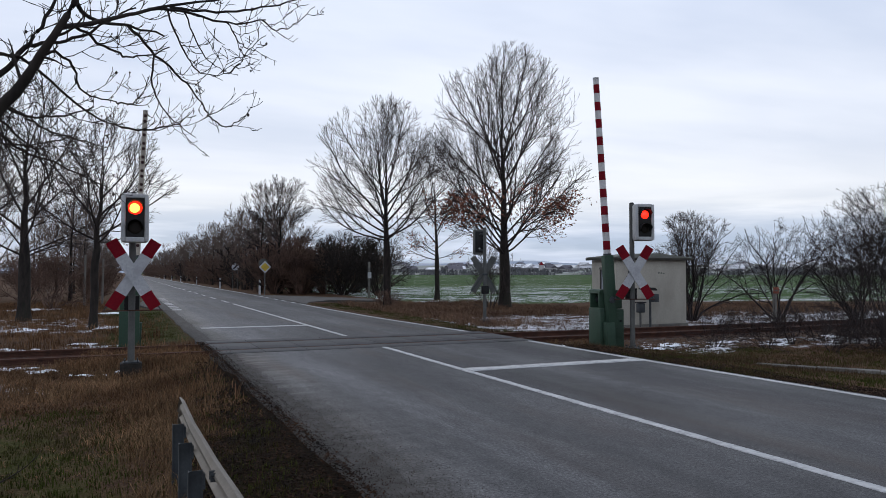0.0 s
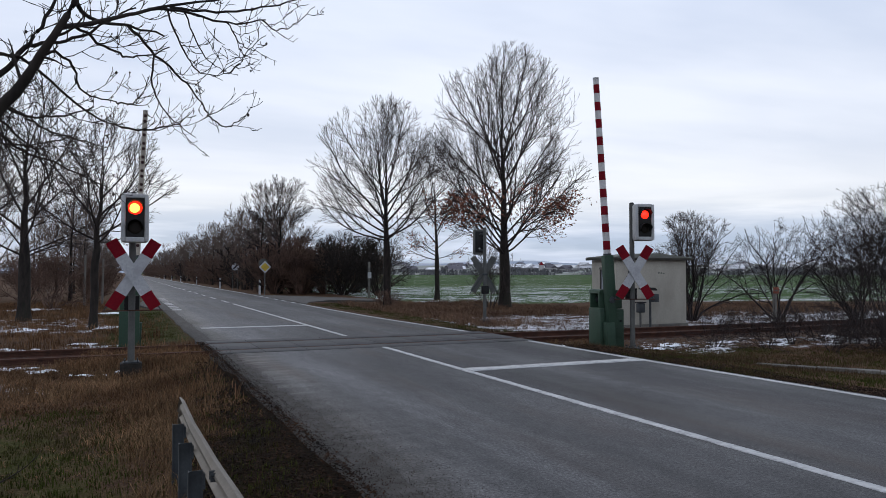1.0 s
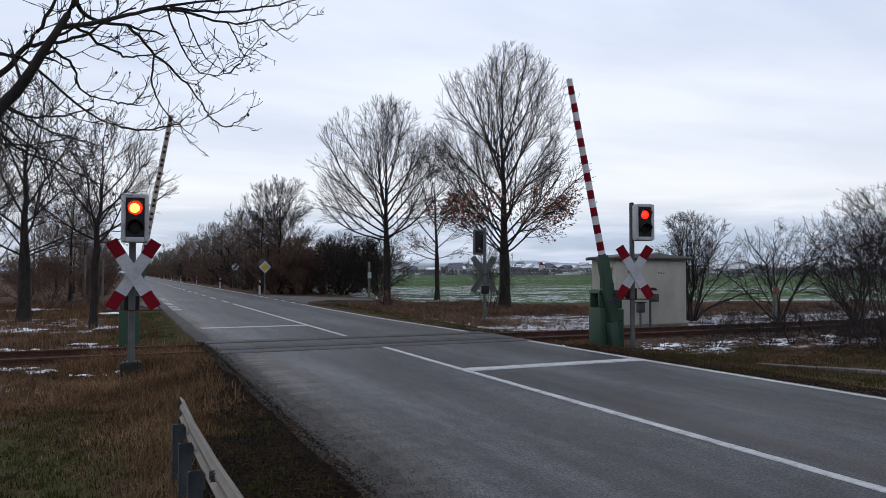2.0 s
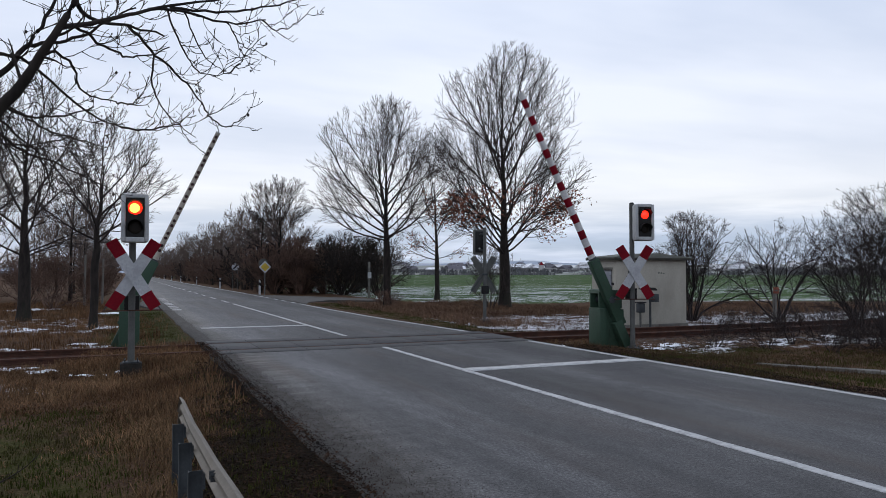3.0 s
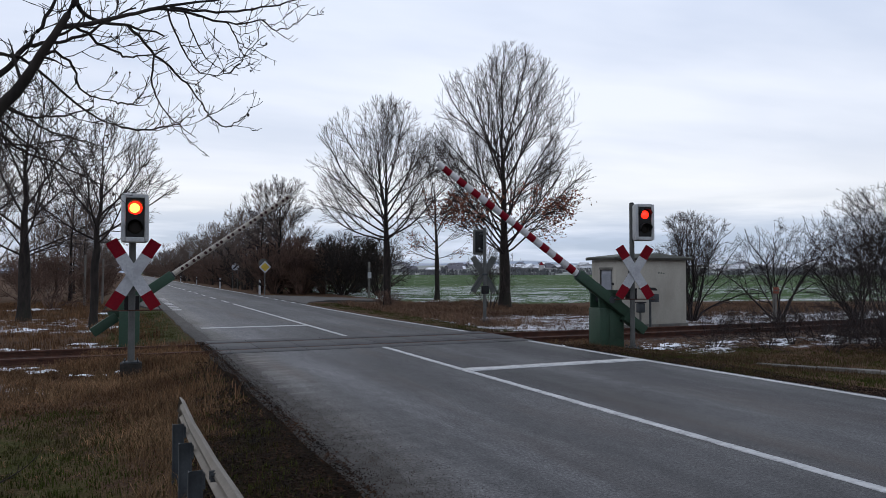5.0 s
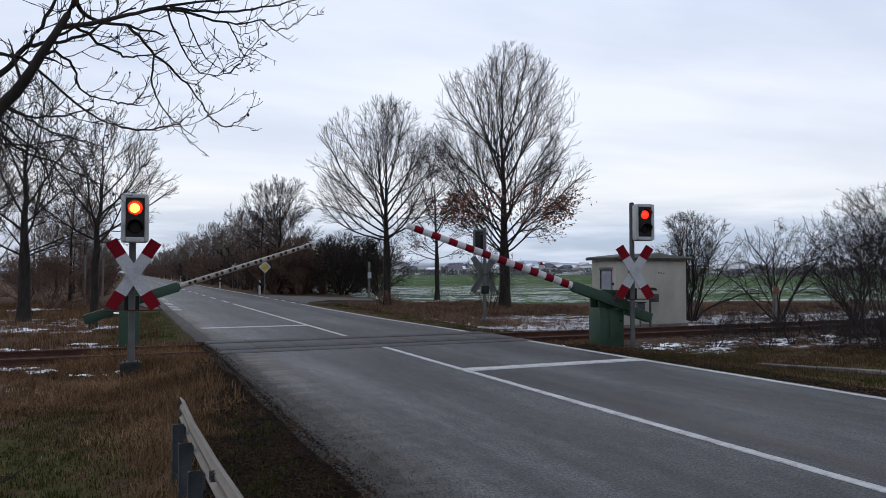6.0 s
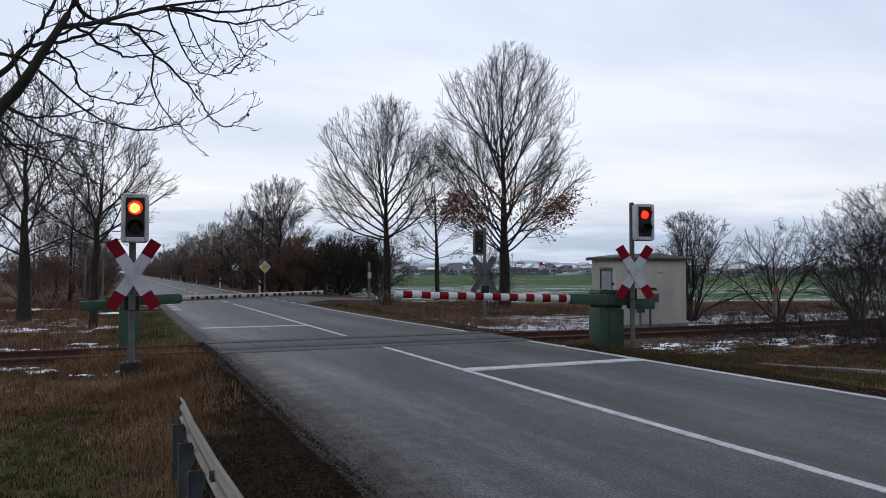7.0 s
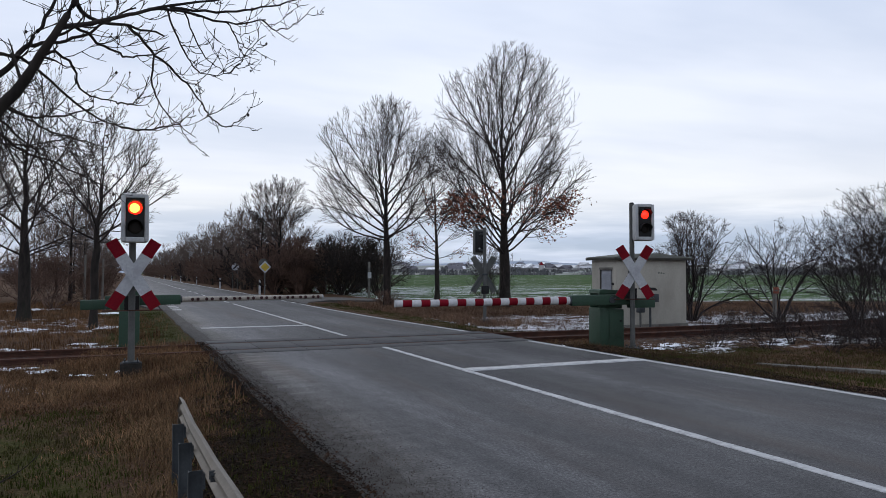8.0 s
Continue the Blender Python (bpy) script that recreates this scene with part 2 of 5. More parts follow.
def ground_material():
    m = bpy.data.materials.new("verge_and_field")
    m.use_nodes = True
    nt = m.node_tree
    N, L = nt.nodes.new, nt.links.new
    bs = nt.nodes["Principled BSDF"]
    bs.inputs["Roughness"].default_value = 0.95
    bs.inputs["Specular IOR Level"].default_value = 0.06
    co = N("ShaderNodeTexCoord")

    def tex(scale, detail=6, stretch=(1, 1, 1), rough=0.6):
        mp = N("ShaderNodeMapping"); mp.inputs["Scale"].default_value = stretch
        L(co.outputs["Object"], mp.inputs[0])
        n = N("ShaderNodeTexNoise"); n.inputs["Scale"].default_value = scale; n.inputs["Detail"].default_value = detail; n.inputs["Roughness"].default_value = rough
        L(mp.outputs[0], n.inputs["Vector"])
        return n.outputs["Fac"]

    def span(v, a, b, lo=0.0, hi=1.0):
        r = N("ShaderNodeMapRange"); r.inputs["From Min"].default_value = a; r.inputs["From Max"].default_value = b; r.inputs["To Min"].default_value = lo; r.inputs["To Max"].default_value = hi
        L(v, r.inputs["Value"])
        return r.outputs[0]

    def blend(fac, c1, c2):
        x = N("ShaderNodeMixRGB")
        L(fac, x.inputs[0])
        for i, c in ((1, c1), (2, c2)):
            if isinstance(c, tuple):
                x.inputs[i].default_value = (*c, 1)
            else:
                L(c, x.inputs[i])
        return x.outputs[0]

    def attr(name):
        a = N("ShaderNodeAttribute"); a.attribute_name = name
        return a.outputs["Fac"]

    def maths(op, a, b):
        x = N("ShaderNodeMath"); x.operation = op
        L(a, x.inputs[0])
        if isinstance(b, float):
            x.inputs[1].default_value = b
        else:
            L(b, x.inputs[1])
        return x.outputs[0]

    big, mid, fine = tex(0.35), tex(2.5), tex(22)
    earth = blend(span(mid, 0.35, 0.65), (0.036, 0.021, 0.013), (0.092, 0.051, 0.030))
    earth = blend(span(fine, 0.45, 0.75), earth, (0.125, 0.077, 0.046))
    green = blend(span(fine, 0.35, 0.7), (0.024, 0.028, 0.007), (0.068, 0.062, 0.020))
    gmask = span(maths("ADD", attr("green"), maths("MULTIPLY", mid, 0.9)), 0.75, 1.05)
    c = blend(gmask, earth, green)
    litter = blend(span(tex(45, 4), 0.4, 0.65), (0.005, 0.0035, 0.002), (0.024, 0.014, 0.008))
    c = blend(span(maths("ADD", attr("litter"), maths("MULTIPLY", mid, 0.5)), 0.55, 0.9), c, litter)
    # winter crop: rows of green with bare soil, grass strips lying across
    rows = tex(0.6, 4, (0.02, 1.0, 1))
    crop = blend(span(rows, 0.35, 0.65), (0.028, 0.060, 0.016), (0.052, 0.094, 0.028))
    crop = blend(span(tex(0.09, 3, (0.05, 1, 1)), 0.5, 0.7), crop, (0.075, 0.100, 0.040))
    c = blend(span(attr("field"), 0.4, 0.6), c, crop)
    snowy = maths("ADD", attr("snow"), maths("ADD", maths("MULTIPLY", tex(1.1, 8, (0.55, 1.2, 1), 0.72), 1.7), maths("MULTIPLY", tex(8, 5), 1.3)))
    streaks = maths("ADD", maths("MULTIPLY", tex(0.35, 5, (0.10, 1.0, 1)), 1.7), maths("MULTIPLY", tex(1.5, 6, (0.35, 0.9, 1), 0.75), 2.0))
    streaks = maths("ADD", streaks, maths("MULTIPLY", tex(4.5, 4, (0.5, 1, 1), 0.7), 1.6))
    drift = maths("MULTIPLY", maths("ADD", streaks, -2.65), attr("field"))
    snowy = maths("ADD", snowy, drift)
    smask = span(snowy, 1.98, 2.06)
    c = blend(smask, c, blend(span(fine, 0.3, 0.7), (0.48, 0.49, 0.51), (0.68, 0.69, 0.72)))
    L(c, bs.inputs["Base Color"])
    bp = N("ShaderNodeBump"); bp.inputs["Strength"].default_value = 0.8; bp.inputs["Distance"].default_value = 0.04
    L(maths("ADD", maths("ADD", fine, mid), maths("MULTIPLY", smask, 0.5)), bp.inputs["Height"]); L(bp.outputs[0], bs.inputs["Normal"])
    return m


def asphalt_material(name, tint):
    m = bpy.data.materials.new(name)
    m.use_nodes = True
    nt = m.node_tree
    N, L = nt.nodes.new, nt.links.new
    bs = nt.nodes["Principled BSDF"]
    co = N("ShaderNodeTexCoord")

    def tex(scale, detail, stretch):
        mp = N("ShaderNodeMapping"); mp.inputs["Scale"].default_value = stretch
        L(co.outputs["Object"], mp.inputs[0])
        n = N("ShaderNodeTexNoise"); n.inputs["Scale"].default_value = scale; n.inputs["Detail"].default_value = detail; n.inputs["Roughness"].default_value = 0.6
        L(mp.outputs[0], n.inputs["Vector"])
        return n.outputs["Fac"]

    def span(v, a, b, lo, hi):
        r = N("ShaderNodeMapRange"); r.inputs["From Min"].default_value = a; r.inputs["From Max"].default_value = b; r.inputs["To Min"].default_value = lo; r.inputs["To Max"].default_value = hi
        L(v, r.inputs["Value"])
        return r.outputs[0]

    def times(a, b):
        x = N("ShaderNodeMixRGB"); x.blend_type = "MULTIPLY"; x.inputs[0].default_value = 1.0
        if isinstance(a, tuple):
            x.inputs[1].default_value = (*a, 1)
        else:
            L(a, x.inputs[1])
        L(b, x.inputs[2])
        return x.outputs[0]
    tracks = tex(1.0, 3, (1.15, 0.035, 1))
    patch = tex(0.5, 6, (1, 0.4, 1))
    grain = tex(110, 3, (1, 1, 1))
    speck = tex(420, 1, (1, 1, 1))
    # worn wheel paths and paler strips along the lanes
    sep = N("ShaderNodeSeparateXYZ"); L(co.outputs["Object"], sep.inputs[0])
    lane = N("ShaderNodeValToRGB")
    el = lane.color_ramp.elements
    el[0].position, el[0].color = 0.19, (0.60, 0.60, 0.60, 1)
    el[1].position, el[1].color = 0.86, (0.50, 0.50, 0.50, 1)
    for pos, v in ((0.24, 0.74), (0.33, 0.64), (0.41, 0.47), (0.47, 0.47), (0.53, 0.44), (0.60, 0.56), (0.65, 0.57), (0.71, 0.37), (0.77, 0.39), (0.81, 0.50)):
        el.new(pos).color = (v, v, v, 1)
    L(span(sep.outputs["X"], 0, 10, 0, 1), lane.inputs[0])
    c = times(times(tint, span(lane.outputs[0], 0, 1, 0.0, 2.0)), span(tracks, 0.43, 0.58, 0.70, 1.22))
    c = times(c, span(tex(38, 2, (1, 1, 1)), 0.35, 0.65, 0.58, 1.42))
    c = times(c, span(tex(7, 4, (1, 0.5, 1)), 0.35, 0.65, 0.84, 1.16))
    rust = N("ShaderNodeMixRGB"); rust.inputs[2].default_value = (0.060, 0.045, 0.036, 1)
    L(span(tex(0.8, 5, (1.2, 0.15, 1)), 0.52, 0.72, 0.0, 0.65), rust.inputs[0]); L(c, rust.inputs[1])
    c = rust.outputs[0]
    c = times(c, span(tex(2.2, 5, (1, 0.12, 1)), 0.35, 0.65, 0.86, 1.14))
    c = times(c, span(patch, 0.40, 0.60, 0.82, 1.16))
    c = times(c, span(grain, 0.35, 0.65, 0.6, 1.4))
    c = times(c, span(speck, 0.4, 0.75, 0.85, 1.5))
    L(c, bs.inputs["Base Color"])
    L(span(tracks, 0.3, 0.7, 0.50, 0.70), bs.inputs["Roughness"])
    bs.inputs["Specular IOR Level"].default_value = 0.13
    bp = N("ShaderNodeBump"); bp.inputs["Strength"].default_value = 0.5; bp.inputs["Distance"].default_value = 0.004
    L(grain, bp.inputs["Height"]); L(bp.outputs[0], bs.inputs["Normal"])
    return m


GROUND = ground_material()
ASPHALT = asphalt_material("asphalt", (0.064, 0.063, 0.065))
GRAVEL_EDGE = material("crumbled_asphalt_edge", (0.080, 0.076, 0.073), 0.85, (0.054, 0.050, 0.047), 5, 60, 0.8, stain=(0.022, 0.017, 0.013), stain_scale=9, stain_amount=0.75)

# ---- building helpers ----


def add_box(bm, x0, x1, y0, y1, z0, z1, bevel=0.0):
    r = bmesh.ops.create_cube(bm, size=1.0)
    vs = r["verts"]
    bmesh.ops.scale(bm, vec=(x1 - x0, y1 - y0, z1 - z0), verts=vs)
    bmesh.ops.translate(bm, vec=((x0 + x1) / 2, (y0 + y1) / 2, (z0 + z1) / 2), verts=vs)
    if bevel:
        es = list({e for v in vs for e in v.link_edges})
        bmesh.ops.bevel(bm, geom=es, offset=bevel, segments=2, affect="EDGES", profile=0.5)
    return bm


def box(x0, x1, y0, y1, z0, z1, bevel=0.0):
    return add_box(bmesh.new(), x0, x1, y0, y1, z0, z1, bevel)


def add_rod(bm, a, b, r0, r1=None, n=12):
    a, b = Vector(a), Vector(b)
    d = b - a
    m = Matrix.Translation((a + b) / 2) @ d.to_track_quat("Z", "Y").to_matrix().to_4x4()
    bmesh.ops.create_cone(bm, cap_ends=True, segments=n, radius1=r0, radius2=r0 if r1 is None else r1, depth=d.length, matrix=m)
    return bm


def rod(a, b, r0, r1=None, n=12):
    return add_rod(bmesh.new(), a, b, r0, r1, n)


def prism(outline, y0, y1):
    """A plate: an outline in x, z drawn out from y0 to y1."""
    bm = bmesh.new()
    f = [bm.verts.new((x, y0, z)) for x, z in outline]
    b = [bm.verts.new((x, y1, z)) for x, z in outline]
    bm.faces.new(f)
    bm.faces.new(b[::-1])
    for i in range(len(f)):
        j = (i + 1) % len(f)
        bm.faces.new((f[j], f[i], b[i], b[j]))
    bmesh.ops.recalc_face_normals(bm, faces=bm.faces)
    return bm


def smooth_mesh(me, angle=40):
    me.shade_smooth()
    me.set_sharp_from_angle(angle=radians(angle))


def mesh_of(name, bm, mat):
    me = bpy.data.meshes.new(name)
    bm.to_mesh(me)
    bm.free()
    me.materials.append(mat)
    smooth_mesh(me)
    return me


def part(name, bm, mat, parent, label="", at=None):
    ob = new(name, mesh_of(name, bm, mat))
    ob.parent = parent
    if at is not None:
        ob.matrix_basis = at
    if label:
        tagged(ob, label)
    return ob


def share(ob, parent, at):
    """One more piece on the same mesh."""
    o = new(ob.name.split(".")[0], ob.data)
    o.parent = parent
    o.matrix_basis = at
    return o


def thing(name, m, label, category, group="", kind=""):
    return tagged(set_pose(new(name), m), label, category, group, kind)


def set_pose(ob, m):
    ob.matrix_basis = m
    return ob


def raw_mesh(name, verts, faces, mat):
    me = bpy.data.meshes.new(name)
    verts = np.asarray(verts, dtype=np.float32)
    faces = np.asarray(faces, dtype=np.int32)
    k = faces.shape[1]
    me.vertices.add(len(verts)); me.vertices.foreach_set("co", verts.ravel())
    me.loops.add(faces.size); me.loops.foreach_set("vertex_index", faces.ravel())
    me.polygons.add(len(faces)); me.polygons.foreach_set("loop_start", np.arange(0, faces.size, k, dtype=np.int32))
    me.update(calc_edges=True)
    me.validate()
    me.materials.append(mat)
    return me


def stuff(name, me, label, category):
    return tagged(new(name, me), label, category, kind="stuff")


# ---- ground ----


def sstep(a, b, v):
    t = np.clip((v - a) / (b - a), 0, 1)
    return t * t * (3 - 2 * t)


def wave(x, y, s, seed):
    """Cheap smooth noise in -1..1."""
    r = np.random.RandomState(seed)
    out = 0
    for k in range(5):
        a, p = r.rand() * 6.28, r.rand() * 6.28
        f = s * (0.6 + 1.4 * r.rand())
        out = out + np.sin((x * math.cos(a) + y * math.sin(a)) * f + p + 1.3 * np.sin((y * math.cos(a) - x * math.sin(a)) * f * 0.7 + p * 2))
    return out / 5


ROAD_L, ROAD_C, ROAD_R, TRACK_Y = 1.72, 4.98, 8.34, 15.8


def edge_shift(y):
    """How far the road's field-side edge swings out of its straight line: wider before the crossing, narrower beyond."""
    return np.interp(y, [-40, 6, 10, 14.5, 16.5, 19, 23, 30, 40, 55], [0.36, 0.34, 0.24, 0.20, 0.10, -0.04, -0.26, -0.34, -0.2, 0.0])


def ground_z(x, y):
    x, y = np.asarray(x, float), np.asarray(y, float)
    right, left = np.maximum(x - ROAD_R, 0), np.maximum(ROAD_L - x, 0)
    z = -0.05 + 0 * x
    z = z - 0.16 * sstep(0.5, 3.2, right) - 0.13 * sstep(0.3, 2.0, left)
    z = z + 0.035 * wave(x, y, 1.3, 3) * sstep(0.1, 1.2, right + left) + 0.012 * wave(x, y, 6, 4) * sstep(0.0, 0.5, right + left)
    bank = 1 - sstep(1.5, 2.4, np.abs(y - TRACK_Y))
    out = sstep(0.0, 0.5, right + left)
    z = z * (1 - bank * out) + (-0.15 + 0.02 * wave(x, y, 9, 5)) * bank * out
    z = z - 0.05 * bank * (1 - out)
    # a low bank of earth under the row of trees
    z = z + 0.10 * np.exp(-((x - 13.5) / 3.5) ** 2 - ((y - 31) / 8) ** 2)
    far = sstep(60, 200, np.hypot(x, y)) * out
    return z * (1 - far) - 0.25 * far


def axis(lo, hi, step, far_lo, far_hi):
    a = list(np.arange(lo, hi, step))
    s, v = step, lo
    left = []
    while v > far_lo:
        s *= 1.22; v -= s; left.append(v)
    s, v = step, a[-1]
    while v < far_hi:
        s *= 1.22; v += s; a.append(v)
    return np.array(left[::-1] + a)


def build_ground():
    xs, ys = axis(-9, 27, 0.14, -3500, 3500), axis(0, 40, 0.14, -400, 4000)
    X, Y = np.meshgrid(xs, ys)
    n, k = X.shape
    V = np.stack([X, Y, ground_z(X, Y)], -1).reshape(-1, 3)
    idx = np.arange(n * k).reshape(n, k)
    F = np.stack([idx[:-1, :-1], idx[:-1, 1:], idx[1:, 1:], idx[1:, :-1]], -1).reshape(-1, 4)
    me = raw_mesh("ground", V, F, GROUND)
    me.shade_smooth()
    x, y = V[:, 0], V[:, 1]
    depth = 0.402 * x + 0.916 * y
    field = sstep(36, 40, depth - 0.15 * x + 1.5 * wave(x, y, 0.2, 9)) * sstep(14, 17, x)
    snow = np.zeros(len(x))

    def zone(x0, x1, y0, y1, v, soft=0.6):
        w = sstep(x0 - soft, x0 + soft, x) * (1 - sstep(x1 - soft, x1 + soft, x)) * sstep(y0 - soft, y0 + soft, y) * (1 - sstep(y1 - soft, y1 + soft, y))
        return w * v
    snow += zone(10.8, 40, 12.1, 14.4, 0.41, 0.4) + zone(9.6, 45, 18.0, 25.5, 0.58) + zone(9.0, 11.5, 18.0, 22.5, 0.10)
    snow += zone(-12, -0.6, 11.6, 13.4, 0.44) + zone(-12, -1.5, 13.3, 14.2, 0.46) + zone(-9, 0.4, 17.6, 19.4, 0.44) + zone(-12, -0.4, 23, 31, 0.44) + zone(11.5, 14.0, 45.5, 47.5, 0.6)
    snow = np.where(field > 0.5, 0.24 * (1 - sstep(75, 120, depth)) + 0.08 + 0.10 * wave(x, y, 0.08, 21), snow)
    green = zone(-3.2, 0.2, 1, 9.6, 0.55, 1.3) + zone(-0.6, 1.7, 17.8, 34, 0.6) + zone(10.8, 13.5, 11.4, 13.0, 0.45, 0.4) + zone(8.4, 10.2, 18.5, 36, 0.36) + zone(-4, 1.6, 30, 60, 0.3)
    edge_l = (1 - sstep(0.9, 1.6, ROAD_L - x)) * (x < ROAD_L + 0.3) * (1 - sstep(15.5, 19, y))
    edge_r = (1 - sstep(0.4, 1.2, x - ROAD_R)) * (x > ROAD_R - 0.3) * (1 - sstep(18, 22, y))
    for name, v in (("field", field), ("snow", snow), ("green", green), ("litter", edge_l + 0.7 * edge_r)):
        a = me.attributes.new(name, "FLOAT", "POINT")
        a.data.foreach_set("value", np.asarray(v, dtype=np.float32))
    tagged(new("ground", me), "brown winter verge with thawing snow and green field", "ground", kind="structure")


build_ground()


def strip(name, x0, x1, y0, y1, top, mat, label, nx=8, ny=120, ragged_l=0.0, ragged_r=0.0, thick=0.12):
    """A slab along the road with uneven borders and skirts down its sides."""
    ys = y0 + (y1 - y0) * np.linspace(0, 1, ny) ** (1.6 if y1 - y0 > 200 else 1)
    rows = []
    for y in ys:
        a = x0 + ragged_l * float(wave(np.array(0.0), np.array(y), 2.1, 31) + 0.5 * wave(np.array(0.0), np.array(y), 7.0, 32))
        b = x1 + ragged_r * float(wave(np.array(5.0), np.array(y), 2.6, 33)) + float(edge_shift(y))
        a += 0.5 * ragged_l * float(wave(np.array(2.0), np.array(y), 26.0, 34))
        line = [(a, y, top - thick)] + [(a + (b - a) * i / nx, y, top) for i in range(nx + 1)] + [(b, y, top - thick)]
        rows.append(line)
    V = np.array(rows).reshape(-1, 3)
    k = nx + 3
    idx = np.arange(len(V)).reshape(ny, k)
    F = np.stack([idx[:-1, :-1], idx[:-1, 1:], idx[1:, 1:], idx[1:, :-1]], -1).reshape(-1, 4)
    me = raw_mesh(name, V, F, mat)
    return tagged(new(name, me), label, "road", kind="structure")


def build_roads():
    strip("road_shoulder", 1.56, 8.42, -40, 900, -0.012, GRAVEL_EDGE, "crumbling gritty shoulder beside the asphalt", 4, 700, 0.07, 0.03)
    strip("road", 1.95, 8.34, -40, 14.36, 0.0, ASPHALT, "grey worn asphalt country road", 8, 700, 0.06, 0.01)
    strip("road", 1.90, 8.34, 17.20, 900, 0.0, ASPHALT, "grey worn asphalt country road beyond the tracks", 8, 500, 0.045, 0.01)
    # side road joining from the fields
    bm = bmesh.new()
    out = [(8.30, 35.5), (8.9, 37.6), (10.6, 39.8), (14, 41.4), (19, 42.0), (19, 46.0), (14, 46.2), (10.6, 47.6), (9.0, 50.0), (8.30, 54)]
    f = [bm.verts.new((x, y, -0.004 - 0.055 * max(0.0, x - 11.5))) for x, y in out]
    b = [bm.verts.new((x, y, -0.6)) for x, y in out]
    bm.faces.new(f)
    for i in range(len(out)):
        j = (i + 1) % len(out)
        bm.faces.new((f[i], b[i], b[j], f[j]))
    ob = new("side_road", mesh_of("side_road", bm, GRAVEL_EDGE))
    tagged(ob, "narrow gritty side road joining the main road", "road", kind="structure")
    # track across the road on the other side
    bm = bmesh.new()
    out = [(1.85, 31), (1.85, 45), (1.0, 42.5), (0.7, 38), (1.1, 34)]
    f = [bm.verts.new((x, y, -0.006)) for x, y in out]
    b = [bm.verts.new((x, y, -0.25)) for x, y in out]
    bm.faces.new(f)
    for i in range(len(out)):
        j = (i + 1) % len(out)
        bm.faces.new((f[i], b[i], b[j], f[j]))
    bmesh.ops.recalc_face_normals(bm, faces=bm.faces)
    ob = new("field_lane", mesh_of("field_lane", bm, GRAVEL_EDGE))
    tagged(ob, "gritty lane leaving the main road", "road", kind="structure")


build_roads()


def line_mark(x0, x1, y0, y1, label, ragged=0.008):
    """Painted line: a thin slab just above the asphalt, with chipped borders."""
    along_y = (y1 - y0) > (x1 - x0)
    n = max(4, int(min(300, max(y1 - y0, x1 - x0) / 0.12)))
    V, r = [], np.random.RandomState(int(x0 * 37 + y0 * 91) % 9999)
    for i in range(n + 1):
        t = i / n
        e = r.uniform(-ragged, ragged, 2)
        if along_y:
            y = y0 + (y1 - y0) * t
            if x0 > 8:
                e = e + edge_shift(y)
            V += [(x0 + e[0], y, 0.001), (x0 + e[0], y, 0.005), (x1 + e[1], y, 0.005), (x1 + e[1], y, 0.001)]
        else:
            x = x0 + (x1 - x0) * t
            V += [(x, y1 + e[0], 0.001), (x, y1 + e[0], 0.005), (x, y0 + e[1], 0.005), (x, y0 + e[1], 0.001)]
    idx = np.arange(len(V)).reshape(n + 1, 4)
    F = np.stack([idx[:-1, :-1], idx[:-1, 1:], idx[1:, 1:], idx[1:, :-1]], -1).reshape(-1, 4)
    tagged(new("road_marking", raw_mesh("road_marking", V, F, PAINT_WHITE)), label, "road marking", kind="structure")


def build_markings():
    line_mark(8.14, 8.26, -10, 14.34, "white edge line on asphalt")
    line_mark(8.14, 8.26, 17.22, 35.5, "white edge line on asphalt")
    line_mark(8.14, 8.26, 54, 420, "white edge line on asphalt")
    line_mark(4.92, 5.04, -10, 14.72 - 0.36, "solid white centre line on asphalt")
    line_mark(4.92, 5.04, 17.24, 37.0, "solid white centre line on asphalt")
    y = 38.6
    while y < 240:
        line_mark(4.92, 5.04, y, y + 2.6, "white centre line dash")
        y += 5.6
    y = 36.2
    while y < 53:
        line_mark(8.14, 8.26, y, y + 1.3, "white edge dash across the side road")
        y += 2.6
    y = 31.5
    while y < 46:
        line_mark(1.9, 2.25, y, y + 0.7, "white edge dash across the lane")
        y += 1.7
    line_mark(5.05, 8.36, 10.33, 10.68, "white stop line before the tracks", 0.012)
    line_mark(2.0, 4.91, 21.0, 21.32, "white stop line beyond the tracks", 0.012)


build_markings()


def build_crossing():
    """Rubber panels between and beside the rails, each its own piece."""
    deck = tagged(new("crossing_deck", mesh_of("crossing_deck", box(1.70, 8.62, 14.38, 17.18, -0.2, -0.05), GRAVEL_EDGE)), "dark bed under rubber crossing panels", "crossing deck", kind="structure")
    for y0, y1 in ((14.40, 14.98), (15.15, 16.45), (16.62, 17.16)):
        first = None
        for i in range(8):
            x0 = 1.72 + i * 0.86
            if first is None:
                bm = box(0, 0.85, 0, y1 - y0, -0.045, 0.003, 0.006)
                first = part("panel", bm, PANEL, deck, at=pose(x0, y0, 0))
            else:
                share(first, deck, pose(x0, y0, random.uniform(-0.003, 0.002)))


build_crossing()


